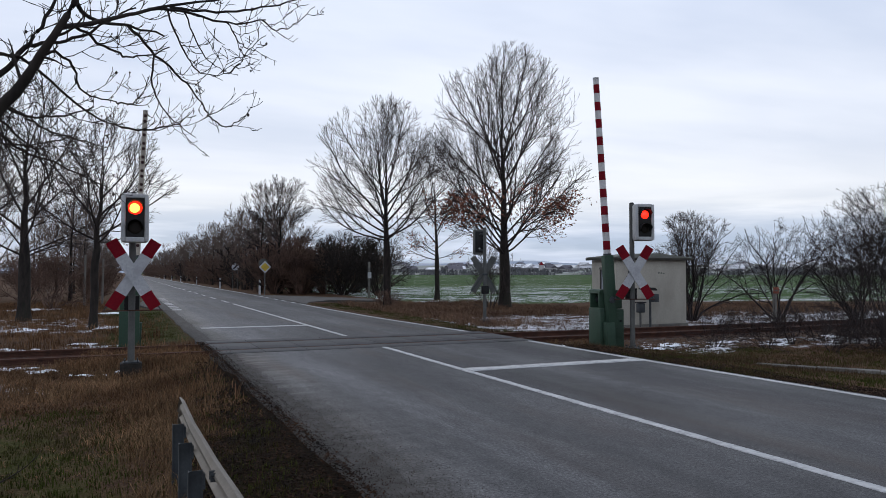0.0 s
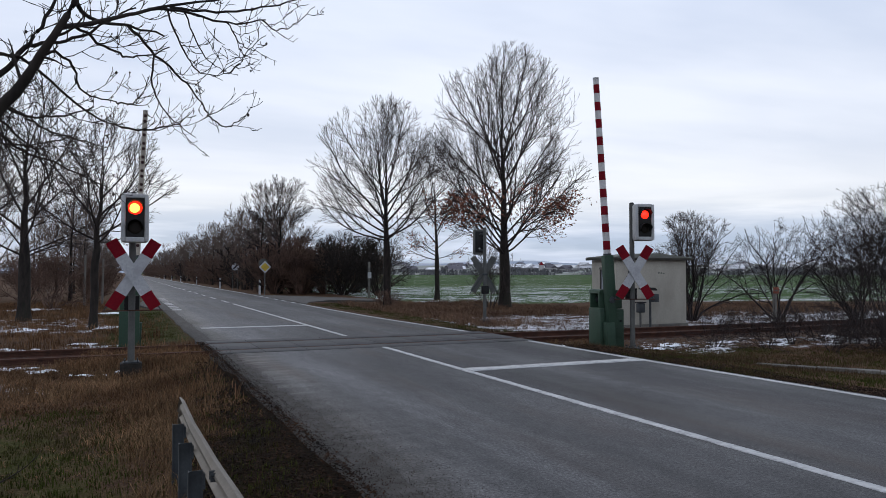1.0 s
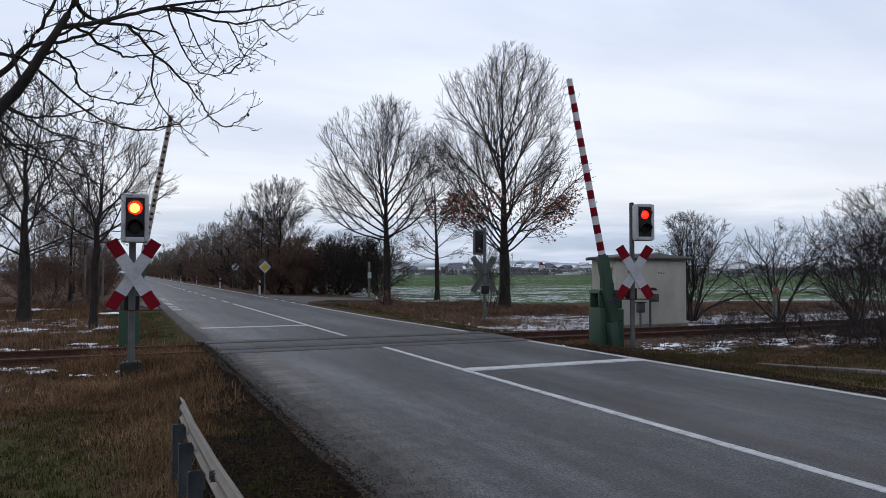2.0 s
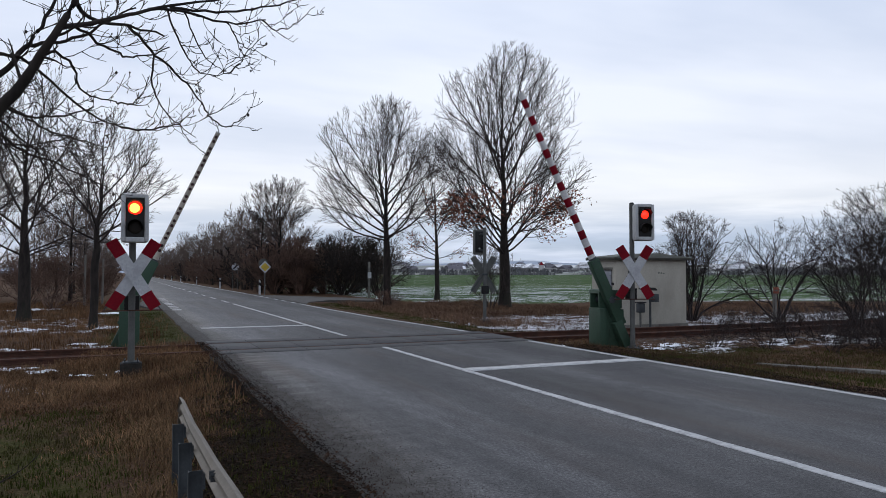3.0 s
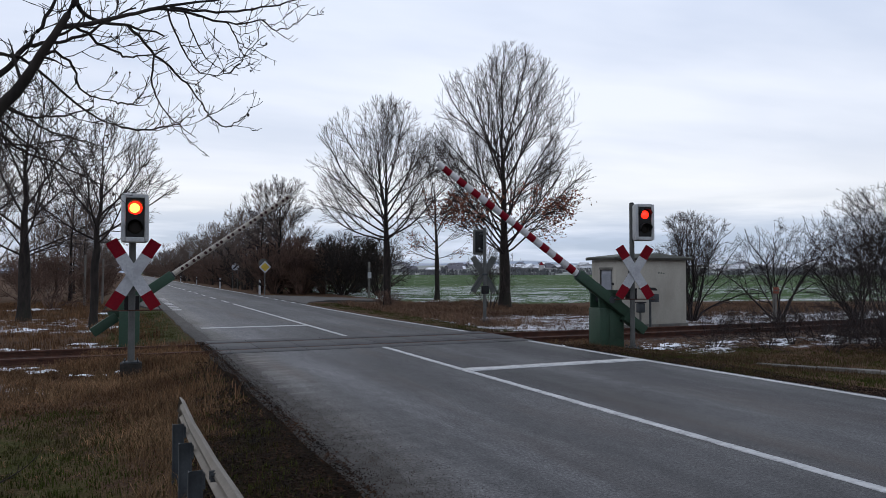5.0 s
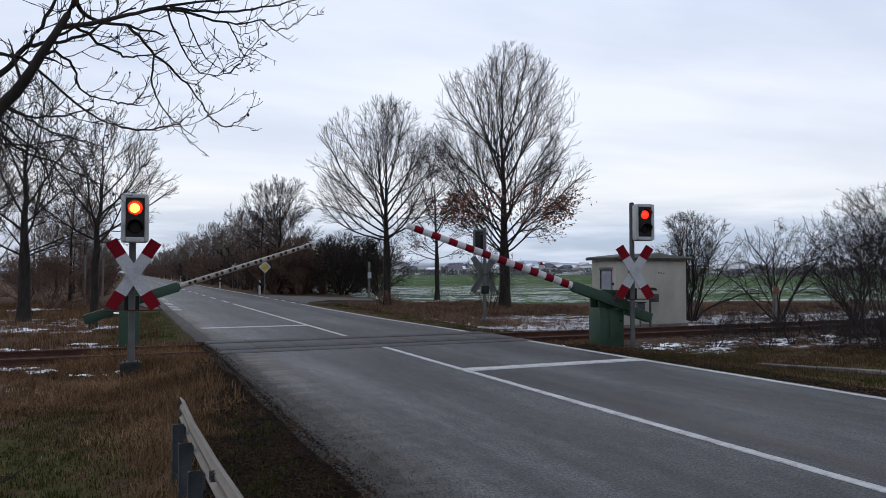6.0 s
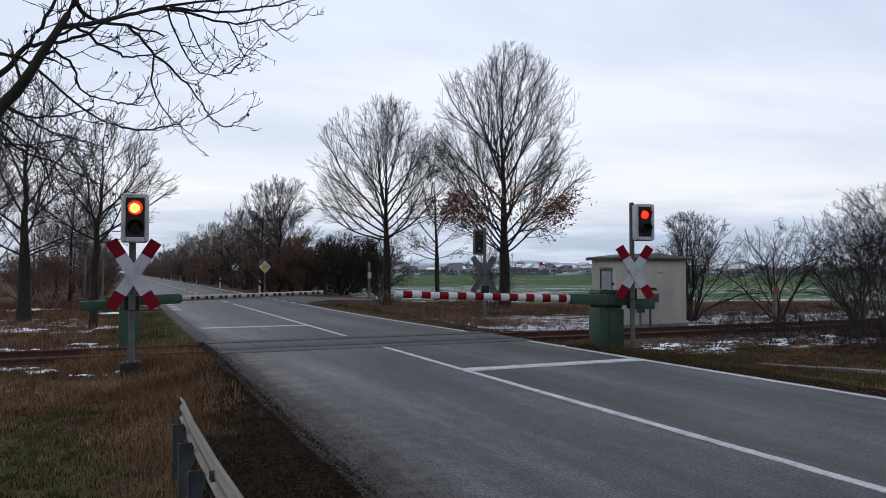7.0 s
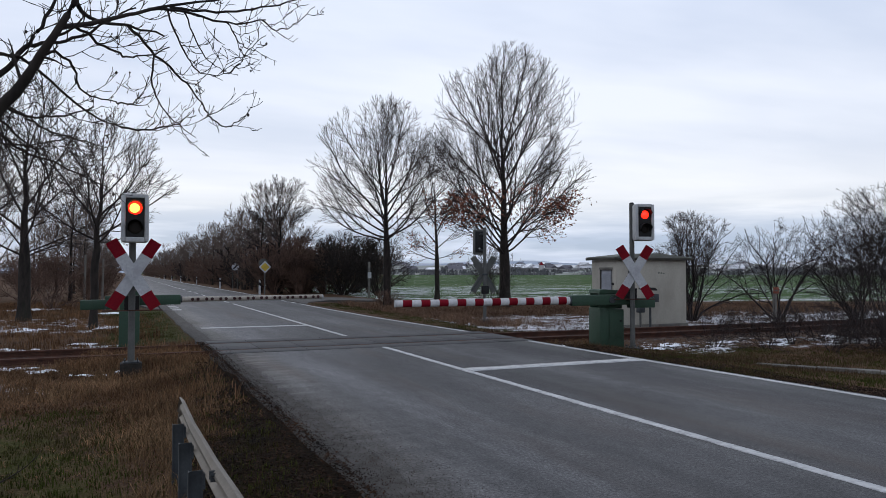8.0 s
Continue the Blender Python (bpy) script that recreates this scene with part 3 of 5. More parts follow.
def build_track():
    prof = [(-0.062, -0.15), (0.062, -0.15), (0.062, -0.138), (0.012, -0.118), (0.009, -0.045), (0.034, -0.036), (0.036, -0.006), (0.028, 0.0), (-0.028, 0.0), (-0.036, -0.006), (-0.034, -0.036), (-0.009, -0.045), (-0.012, -0.118), (-0.062, -0.138)]
    for y in (15.065, 16.535):
        bm = prism(prof, -70, 90)
        ob = new("rail", mesh_of("rail", bm, RAIL_STEEL))
        ob.matrix_basis = Matrix.Translation((0, y, 0.0)) @ pose(0, 0, 0, 0, 0, -90)
        tagged(ob, "rusty steel rail on old sleepers", "rail", "rails of the single track")
    sleepers = thing("sleepers", pose(0, 0, 0), "row of weathered sleepers under the rails", "sleepers", kind="structure")
    first = None
    for i in range(-50, 110):
        x = i * 0.63
        if 1.2 < x < 8.9:
            continue
        m = pose(x, TRACK_Y + random.uniform(-0.03, 0.03), -0.152 + random.uniform(-0.008, 0.0), 0, 0, random.uniform(-1.5, 1.5))
        if first is None:
            first = part("sleeper", box(-0.13, 0.13, -1.25, 1.25, -0.12, 0.0, 0.012), SLEEPER, sleepers, at=m)
        else:
            share(first, sleepers, m)
    # loose ballast
    r = np.random.RandomState(8)
    n = 14000
    xs = np.concatenate([r.uniform(-12, 1.2, n // 3), r.uniform(8.9, 32, n - n // 3)])
    ys = TRACK_Y + r.uniform(-1.9, 1.9, len(xs))
    base = np.array([(1, 0, 0), (-0.5, 0.87, 0), (-0.5, -0.87, 0), (0, 0, 0.9)])
    tri = np.array([(0, 1, 3), (1, 2, 3), (2, 0, 3)])
    s = r.uniform(0.018, 0.042, len(xs))
    ang = r.uniform(0, 6.28, len(xs))
    c, sn = np.cos(ang), np.sin(ang)
    z = ground_z(xs, ys) - 0.005
    P = base[None] * s[:, None, None] + r.uniform(-0.008, 0.008, (len(xs), 4, 3))
    Q = np.stack([P[..., 0] * c[:, None] - P[..., 1] * sn[:, None] + xs[:, None], P[..., 0] * sn[:, None] + P[..., 1] * c[:, None] + ys[:, None], P[..., 2] + z[:, None]], -1)
    F = (tri[None] + 4 * np.arange(len(xs))[:, None, None]).reshape(-1, 3)
    stuff("ballast", raw_mesh("ballast", Q.reshape(-1, 3), F, BALLAST), "brown crushed stone ballast along the track", "ballast")


build_track()

# ---- vegetation ----


def tubes(branches, sides):
    """Tapered tubes round polylines; branches of equal point count are done together."""
    V, F, base = [], [], 0
    groups = {}
    for P, R in branches:
        groups.setdefault(len(P), []).append((P, R))
    ang = np.linspace(0, 2 * np.pi, sides, endpoint=False)
    for k, items in groups.items():
        P = np.array([i[0] for i in items])
        R = np.array([i[1] for i in items])
        T = np.gradient(P, axis=1)
        T /= np.linalg.norm(T, axis=2, keepdims=True) + 1e-9
        ref = np.where(np.abs(T[..., 2:3]) < 0.9, np.array([0, 0, 1.0]), np.array([1.0, 0, 0]))
        A = np.cross(T, ref); A /= np.linalg.norm(A, axis=2, keepdims=True) + 1e-9
        B = np.cross(T, A)
        ring = P[:, :, None] + R[:, :, None, None] * (A[:, :, None] * np.cos(ang)[:, None] + B[:, :, None] * np.sin(ang)[:, None])
        n = len(items)
        idx = base + np.arange(n * k * sides).reshape(n, k, sides)
        nxt = np.roll(idx, -1, axis=2)
        F.append(np.stack([idx[:, :-1], nxt[:, :-1], nxt[:, 1:], idx[:, 1:]], -1).reshape(-1, 4))
        V.append(ring.reshape(-1, 3))
        base += n * k * sides
    return np.concatenate(V), np.concatenate(F)


def unit(v):
    return v / (math.sqrt(v[0] * v[0] + v[1] * v[1] + v[2] * v[2]) + 1e-9)


class Crown:
    """Grows limbs and twigs inside a rounded crown."""

    def __init__(self, seed, base, top, radius, mid=0.42, lean=(0, 0), rise=0.14, twig_r=0.006, wiggle=0.085, lumps=0.08, curl=0.0, outward=0.16):
        self.r = np.random.RandomState(seed)
        self.base, self.top, self.radius, self.zm = base, top, radius, base + mid * (top - base)
        self.lean, self.rise, self.twig_r, self.wiggle, self.lumps, self.curl, self.outward = lean, rise, twig_r, wiggle, lumps, curl, outward
        self.keep = 0.6   # thickness that a side branch takes over
        self.ph = self.r.uniform(0, 6.28, 4)
        self.levels = {}
        self.tips = []

    def inside(self, p):
        z = p[2]
        if z > self.top or z < self.base - 0.6:
            return False
        h = (z - self.zm) / ((self.top - self.zm) if z > self.zm else (self.zm - self.base + 0.7))
        a = math.atan2(p[1], p[0])
        lump = 1 + self.lumps * (math.sin(3 * a + self.ph[0] + z * 0.8) * 0.5 + math.sin(5 * a + self.ph[1] - z * 1.3) * 0.5)
        rad = self.radius * math.sqrt(max(0.0, 1 - abs(h) ** (2.15 if h > 0 else 3.2))) * lump
        s = (z - self.base) / (self.top - self.base)
        return math.hypot(p[0] - self.lean[0] * s, p[1] - self.lean[1] * s) < rad

    def reach(self, p, d, most):
        n = 8 if most > 1.5 else 3
        s = most / n
        for i in range(1, n + 1):
            if not self.inside(p + d * s * i):
                return s * max(i - 0.5 + self.r.uniform(-0.4, 0.4), 0.6)
        return most

    def branch(self, p, d, length, r0, level, segs):
        """Lays one branch, bending upward; returns its points and directions."""
        P, R, D = [p], [r0], [d]
        bend = self.r.normal(0, self.curl, 3) if self.curl else np.zeros(3)
        for i in range(segs):
            if i > 1 and level < 3 and self.outward > 0.1 and not self.inside(p):
                break
            d = unit(d + bend + self.r.normal(0, self.wiggle, 3) + np.array([0, 0, self.rise * (0.5 if level > 2 else 1.0) / segs * 2]))
            p = p + d * length / segs
            P.append(p); D.append(d)
            R.append(max(r0 * (1 - 0.8 * (i + 1) / segs), self.twig_r * 0.6))
        self.levels.setdefault(level, []).append((np.array(P), np.array(R)))
        return P, R, D

    def spread(self, d, angle):
        w = self.r.normal(0, 1, 3)
        a = unit(np.array((d[1] * w[2] - d[2] * w[1], d[2] * w[0] - d[0] * w[2], d[0] * w[1] - d[1] * w[0])))
        return d * math.cos(angle) + a * math.sin(angle)

    def grow(self, p, d, length, r0, level, counts, ratio=0.5, flat=0.0):
        segs = {1: 8, 2: 5, 3: 3}.get(level, 2) if self.twig_r < 0.015 else {1: 6, 2: 3, 3: 2}.get(level, 1)
        P, R, D = self.branch(p, d, length, r0, level, segs)
        segs = len(P) - 1
        if level > len(counts):
            self.tips.append(P[-1])
            return
        ref = self.radius * (0.85, 0.36, 0.15, 0.1)[level - 1] if self.outward else 0.0
        n = counts[level - 1]
        if ref:
            n = max(2, int(round(n * min(1.25, length / ref))))
        core = np.array([0, 0, self.base + 0.25 * (self.top - self.base)])
        for k in range(n):
            f = 0.22 + 0.78 * (k + self.r.uniform(0.1, 0.9)) / n
            i = min(int(f * segs), segs - 1)
            t = f * segs - i
            q = P[i] + (P[i + 1] - P[i]) * t
            e = self.spread(D[i], radians(self.r.uniform(24, 46) if level == 1 else self.r.uniform(26, 55)))
            if self.outward:
                e = e + self.outward * unit(q - core)
            e = unit(e)
            want = length * ratio * self.r.uniform(0.7, 1.2) * (1.15 - 0.5 * f)
            ln = min(want, self.reach(q, e, want * 1.2))
            if ln < 0.06:
                continue
            self.grow(q, e, ln, max((R[i] + (R[i + 1] - R[i]) * t) * self.keep, self.twig_r), level + 1, counts, ratio, flat)


def add_tree(name, m, label, seed, height, fork, radius, trunk_r, counts=(8, 6, 4), limbs=15, twig_r=0.006, lean=(0, 0), mid=0.42, twig_mat=None, group="", leader=0.82, bark=None, lo=12, hi=68, rise=0.14, lumps=0.08):
    cr = Crown(seed, fork, height, radius, mid, lean, rise, twig_r, lumps=lumps)
    r = cr.r
    # trunk, with a flare at the foot
    n = 14
    P, R = [], []
    sway = r.normal(0, 0.04, (n + 1, 2)).cumsum(0) * 0.5
    for i in range(n + 1):
        f = i / n
        z = f * height * leader
        P.append((sway[i, 0] * f * 3 + lean[0] * f * f, sway[i, 1] * f * 3 + lean[1] * f * f, z - (0.15 if i == 0 else 0)))
        zf = z / fork
        R.append(trunk_r * (1.35 if i == 0 else 1) * (1 - 0.12 * min(zf, 1)) * (1 if zf < 1 else max(0.06, (1 - (z - fork) / (height * leader - fork)) ** 1.25 * 0.8 + 0.02)))
    P, R = np.array(P), np.array(R)
    ang = r.uniform(0, 6.28)
    for k in range(limbs):
        f = (k + 0.5) / limbs
        z = fork * 0.96 + (height * leader - fork) * f ** 1.7 * 0.93
        i = np.searchsorted(P[:, 2], z) - 1
        t = (z - P[i, 2]) / (P[i + 1, 2] - P[i, 2])
        p = P[i] + (P[i + 1] - P[i]) * t
        ang += 2.4 + r.uniform(-0.4, 0.4)
        el = radians(lo + (hi - lo) * f ** 0.8 + r.uniform(-11, 11))
        d = np.array([math.cos(ang) * math.cos(el), math.sin(ang) * math.cos(el), math.sin(el)])
        ln = cr.reach(p, unit(d + np.array([0, 0, cr.rise * 0.6])), height)
        rr = (R[i] + (R[i + 1] - R[i]) * t)
        cr.grow(p, d, ln * r.uniform(0.9, 1.02), min(rr * 0.6, 0.012 + ln * 0.0075), 1, counts, 0.46)
    t_ob = thing(name, m, label, "tree", group)
    V, F = tubes([(P, R)], 12)
    me = raw_mesh("trunk", V, F, bark or BARK); me.shade_smooth()
    o = new("trunk", me); o.parent = t_ob
    Vs, Fs, off = [], [], 0
    for level, bs in cr.levels.items():
        V, F = tubes(bs, {1: 6, 2: 4}.get(level, 3))
        Vs.append(V); Fs.append(F + off); off += len(V)
    me = raw_mesh("crown", np.concatenate(Vs), np.concatenate(Fs), twig_mat or TWIG); me.shade_smooth()
    o = new("crown", me); o.parent = t_ob
    return t_ob, cr


def add_bush(name, m, label, seed, height, radius, stems=12, counts=(7, 5, 3), twig_r=0.005, mat=None, group="", stem_r=0.035, base=0.1, wiggle=0.16, category="bush", mid=0.5, rise=0.15, curl=0.0, lo=30, hi=86):
    cr = Crown(seed, base, height, radius, mid, (0, 0), rise, twig_r, wiggle, 0.25, curl, 0.05)
    r = cr.r
    for k in range(stems):
        a, el = r.uniform(0, 6.28), radians(r.uniform(lo, hi))
        d = np.array([math.cos(a) * math.cos(el), math.sin(a) * math.cos(el), math.sin(el)])
        p = np.array([math.cos(a) * 0.12 * radius * r.rand(), math.sin(a) * 0.12 * radius * r.rand(), -0.05])
        ln = cr.reach(p + d * 0.4, d, height * 1.3) + 0.3
        cr.grow(p, d, ln, stem_r * r.uniform(0.6, 1.1), 1, counts, 0.45)
    t_ob = thing(name, m, label, category, group)
    low, high = [], []
    for level, bs in cr.levels.items():
        V, F = tubes(bs, {1: 5, 2: 4}.get(level, 3))
        (low if level == 1 else high).append((V, F))
    for pname, sets in (("stem", low), ("crown", high)):
        Vs, Fs, off = [], [], 0
        for V, F in sets:
            Vs.append(V); Fs.append(F + off); off += len(V)
        me = raw_mesh(pname, np.concatenate(Vs), np.concatenate(Fs), mat or TWIG); me.shade_smooth()
        o = new(pname, me); o.parent = t_ob
    return t_ob, cr


def leaf_clusters(parent, pts, seed, per, spread, size, mat, label=""):
    """Dry leaves hanging on at twig ends, folded along the midrib."""
    r = np.random.RandomState(seed)
    pts = np.repeat(np.array(pts), per, axis=0)
    pts = pts + r.normal(0, spread, pts.shape)
    n = len(pts)
    s = size * r.uniform(0.6, 1.3, n)
    u = r.normal(0, 1, (n, 3)); u /= np.linalg.norm(u, axis=1, keepdims=True)
    v = np.cross(u, r.normal(0, 1, (n, 3))); v /= np.linalg.norm(v, axis=1, keepdims=True)
    w = np.cross(u, v)
    a, b = pts - u * s[:, None], pts + u * s[:, None]
    c, d = pts + v * s[:, None] * 0.55 + w * s[:, None] * 0.2, pts - v * s[:, None] * 0.55 + w * s[:, None] * 0.2
    V = np.stack([a, c, b, d], 1).reshape(-1, 3)
    k = 4 * np.arange(n)[:, None]
    F = np.concatenate([k + np.array([0, 1, 2]), k + np.array([0, 2, 3])])
    o = new("leaves", raw_mesh("leaves", V, F, mat))
    o.parent = parent
    if label:
        tagged(o, label)


def gz(x, y):
    return float(ground_z(np.array(x), np.array(y)))


def at_ground(x, y, rz=0):
    return pose(x, y, gz(x, y), 0, 0, rz)


ROW = "trees in the row beside the field"
treeA, _ = add_tree("tree", at_ground(11.48, 32.7), "bare young tree with rounded crown on the verge", 11, 10.0, 3.3, 3.75, 0.18, (9, 6, 3), 28, 0.0082, group=ROW, lean=(-0.2, 0.1), mid=0.42, leader=0.80, lo=6, hi=70, rise=0.22, lumps=0.04)
treeB, cB = add_tree("tree", at_ground(18.4, 42.8), "slender bare tree with few rusty leaves", 23, 10.8, 2.6, 3.0, 0.16, (7, 5, 3), 15, 0.0095, group=ROW, mid=0.34, lo=6, hi=62, rise=0.2)
leaf_clusters(treeB, [p for p in cB.tips if p[2] < 4.2][:200:2] + [p for p in cB.tips if 4.5 < p[2] < 7.5][::30], 5, 3, 0.12, 0.06, DRY_LEAF, "rust-brown dry leaves")
treeC, cC = add_tree("tree", at_ground(16.6, 30.5), "tall bare oak keeping dry leaves on low branches", 31, 12.7, 2.6, 4.25, 0.27, (10, 6, 3), 38, 0.009, group=ROW, mid=0.33, leader=0.88, lo=16, hi=66, rise=0.24, lumps=0.04)
low = [p for p in cC.tips if p[2] < 5.4 and (p[0] > 0.4 or p[2] > 3.9)]
leaf_clusters(treeC, low[::3], 6, 7, 0.13, 0.075, DRY_LEAF, "rust-brown dry oak leaves")
LEFT = "roadside trees before the wood"
treeL1, _ = add_tree("tree", at_ground(-3.17, 29.5), "bare forked tree on brown grass", 41, 9.2, 2.3, 3.0, 0.21, (8, 5, 3), 17, 0.0085, group=LEFT, lean=(0.3, 0), mid=0.4, rise=0.2, lo=16, hi=64)
treeL2, _ = add_tree("tree", at_ground(-0.80, 24.7), "slim bare tree beside the road", 43, 6.9, 2.7, 2.6, 0.12, (8, 5, 3), 17, 0.0075, group=LEFT, mid=0.42, rise=0.2, lo=14, hi=62)
copy_thing(treeA, at_ground(-6.5, 33, 70))


def build_wood():
    kinds = []
    for i, (h, fork, rad, label) in enumerate(((9.6, 1.4, 3.0, "bare tree at the edge of the wood"), (10.6, 1.8, 3.0, "tall bare tree in the wood"), (8.6, 1.0, 3.0, "low branching bare tree in the wood"))):
        t, _ = add_tree("tree", at_ground(10.6 + 3 * i, 62 + 9 * i), label, 60 + i, h, fork, rad, 0.13, (6, 5, 2), 14, 0.016, lumps=0.15, twig_mat=TWIG_WOOD, group="trees of the roadside wood")
        kinds.append(t)
    scrub = []
    for i, mat in enumerate((TWIG_BROWN, TWIG_DARK)):
        b, _ = add_bush("bush", at_ground(13.0 + i, 57 + 4 * i), ("brown" if i == 0 else "dark") + " tangled bare undergrowth of the wood", 80 + i, 3.2, 2.4, 15, (5, 4, 2), 0.020, mat, group="undergrowth of the wood", stem_r=0.04)
        scrub.append(b)
    r = random.Random(5)

    def plant(ob, x, y, lo, hi):
        o = copy_thing(ob, at_ground(x, y, r.uniform(0, 360)))
        k = r.uniform(lo, hi)
        o.scale = (k, k, k * r.uniform(0.95, 1.1))

    y = 62.0
    while y < 420:
        for lane in range(3 if y < 150 else 2):
            x = 12.0 + lane * 3.0 + r.uniform(-0.9, 0.9)
            yy = y + r.uniform(-1.5, 1.5)
            if yy > 78 or lane == 0 and yy > 70:
                plant(kinds[r.randrange(3)], x, yy, 0.78, 0.98)
            if yy < 170 and lane < 2:
                plant(scrub[0 if r.random() < 0.75 else 1], x - 0.4 + r.uniform(-0.5, 0.7), yy + 1.5, 1.0, 1.5)
            elif lane == 0:
                plant(scrub[0], x - 0.3, yy + 2, 1.1, 1.6)
        y += 3.0 + y * 0.028
    # the thicket's end towards the side road
    for k in range(20):
        plant(scrub[0 if r.random() < 0.7 else 1], 11.4 + 0.45 * k + r.uniform(-0.3, 0.3), 59.5 + 1.5 * (k % 3) + r.uniform(-0.8, 0.8), 1.0, 1.45)
    # wood on the near side of the road's other verge
    y = 47.0
    while y < 420:
        for lane in range(2):
            x = -3.2 - lane * 3.6 + r.uniform(-1, 1)
            yy = y + r.uniform(-2, 2)
            plant(kinds[r.randrange(3)], x, yy, 0.7, 1.0)
            if yy < 110 and lane == 0:
                plant(scrub[0], x + 1.0, yy + 1.5, 0.7, 1.2)
        y += 7.0 + y * 0.035


build_wood()


def build_bushes():
    G = "bare thorn bushes along the track"
    thorn = dict(wiggle=0.19, curl=0.05, rise=0.12)
    add_bush("bush", at_ground(18.95, 20.6), "bare thorn bush behind the hut", 91, 4.05, 1.7, 15, (9, 7, 4), 0.0065, TWIG, G, 0.05, 0.4, lo=60, hi=89, mid=0.55, **thorn)
    add_bush("bush", at_ground(22.2, 19.6), "bare branching bush beside the track", 92, 4.0, 1.8, 9, (7, 6, 4), 0.0055, TWIG, G, 0.042, 0.4, lo=58, hi=88, mid=0.6, **thorn)
    add_bush("bush", at_ground(18.2, 12.6), "large bare bush between road and track", 93, 4.1, 2.1, 22, (8, 6, 4), 0.0042, TWIG, G, 0.02, 0.2, lo=52, hi=89, **thorn)
    add_bush("bush", at_ground(24.9, 18.6), "large bare bush beside the track", 94, 4.2, 2.0, 12, (8, 6, 4), 0.0055, TWIG, G, 0.04, 0.3, lo=52, hi=88, **thorn)
    add_bush("bush", at_ground(16.4, 12.3), "young bare bush with upright rods by the track", 193, 2.9, 1.0, 9, (6, 5, 3), 0.004, TWIG, G, 0.014, 0.2, lo=62, hi=88, wiggle=0.14)
    bramble, _ = add_bush("bush", at_ground(14.9, 10.2), "thin brown shrub in the roadside grass", 194, 1.1, 0.85, 22, (5, 4, 2), 0.004, TWIG, G, 0.008, 0.05, lo=30, hi=86)
    for k, (x, y) in enumerate(((13.6, 12.4), (15.8, 11.4), (16.9, 10.6), (17.6, 11.8), (15.0, 12.9), (19.2, 11.0), (12.6, 13.0), (14.4, 11.4), (16.2, 13.2), (18.4, 13.4), (17.3, 9.7))):
        copy_thing(bramble, at_ground(x, y, 71 * k))
    add_bush("bush", at_ground(14.6, 28.2), "thin bare shrub under the oak", 95, 3.0, 1.3, 12, (6, 5, 3), 0.006, TWIG_DARK, "", 0.02)
    add_bush("bush", at_ground(11.2, 32.0), "brown tuft of bramble at the foot of a tree", 96, 0.9, 0.9, 24, (5, 4, 3), 0.006, TWIG_BROWN, "", 0.012)
    D = "dark thorn bushes by the side road"
    add_bush("bush", at_ground(15.6, 54.5), "dark dense thorn bush by the side road", 97, 4.9, 3.0, 20, (8, 6, 3), 0.014, TWIG_DARK, D, 0.05)
    add_bush("bush", at_ground(17.6, 52.0), "dark spreading thorn bush with knotty stems", 98, 4.7, 2.6, 13, (8, 6, 3), 0.014, TWIG_DARK, D, 0.06, lo=45, hi=88, wiggle=0.22)
    add_bush("bush", at_ground(12.8, 57.0), "brown dense bush by the side road", 99, 4.7, 2.8, 20, (8, 6, 3), 0.014, TWIG_BROWN, D, 0.04)
    kinds = []
    for k, (x, y, s) in enumerate(((-3.0, 38.5, 0.9), (-6.5, 40.0, 1.0), (-4.6, 44.0, 1.0), (-1.8, 47.0, 0.8), (-5.5, 50.5, 1.0))):
        if k < 2:
            b, _ = add_bush("bush", at_ground(x, y), "brown bare scrub at the edge of the wood", 120 + k, 2.7, 2.3, 14, (7, 5, 3), 0.012, TWIG_BROWN, "scrub before the wood", 0.03)
            kinds.append(b)
        else:
            o = copy_thing(kinds[k % 2], at_ground(x, y, 47 * k))
            o.scale = (s, s, s)
    add_tree("tree", at_ground(11.9, 60.5), "broad bare tree standing out of the wood", 101, 9.8, 3.4, 3.6, 0.2, (9, 6, 4), 17, 0.012, group="trees of the roadside wood")
    add_bush("bush", at_ground(-1.05, 6.6), "small bare shrub on the grass", 102, 0.85, 0.35, 6, (4, 3), 0.004, TWIG_DARK, "", 0.009)


build_bushes()


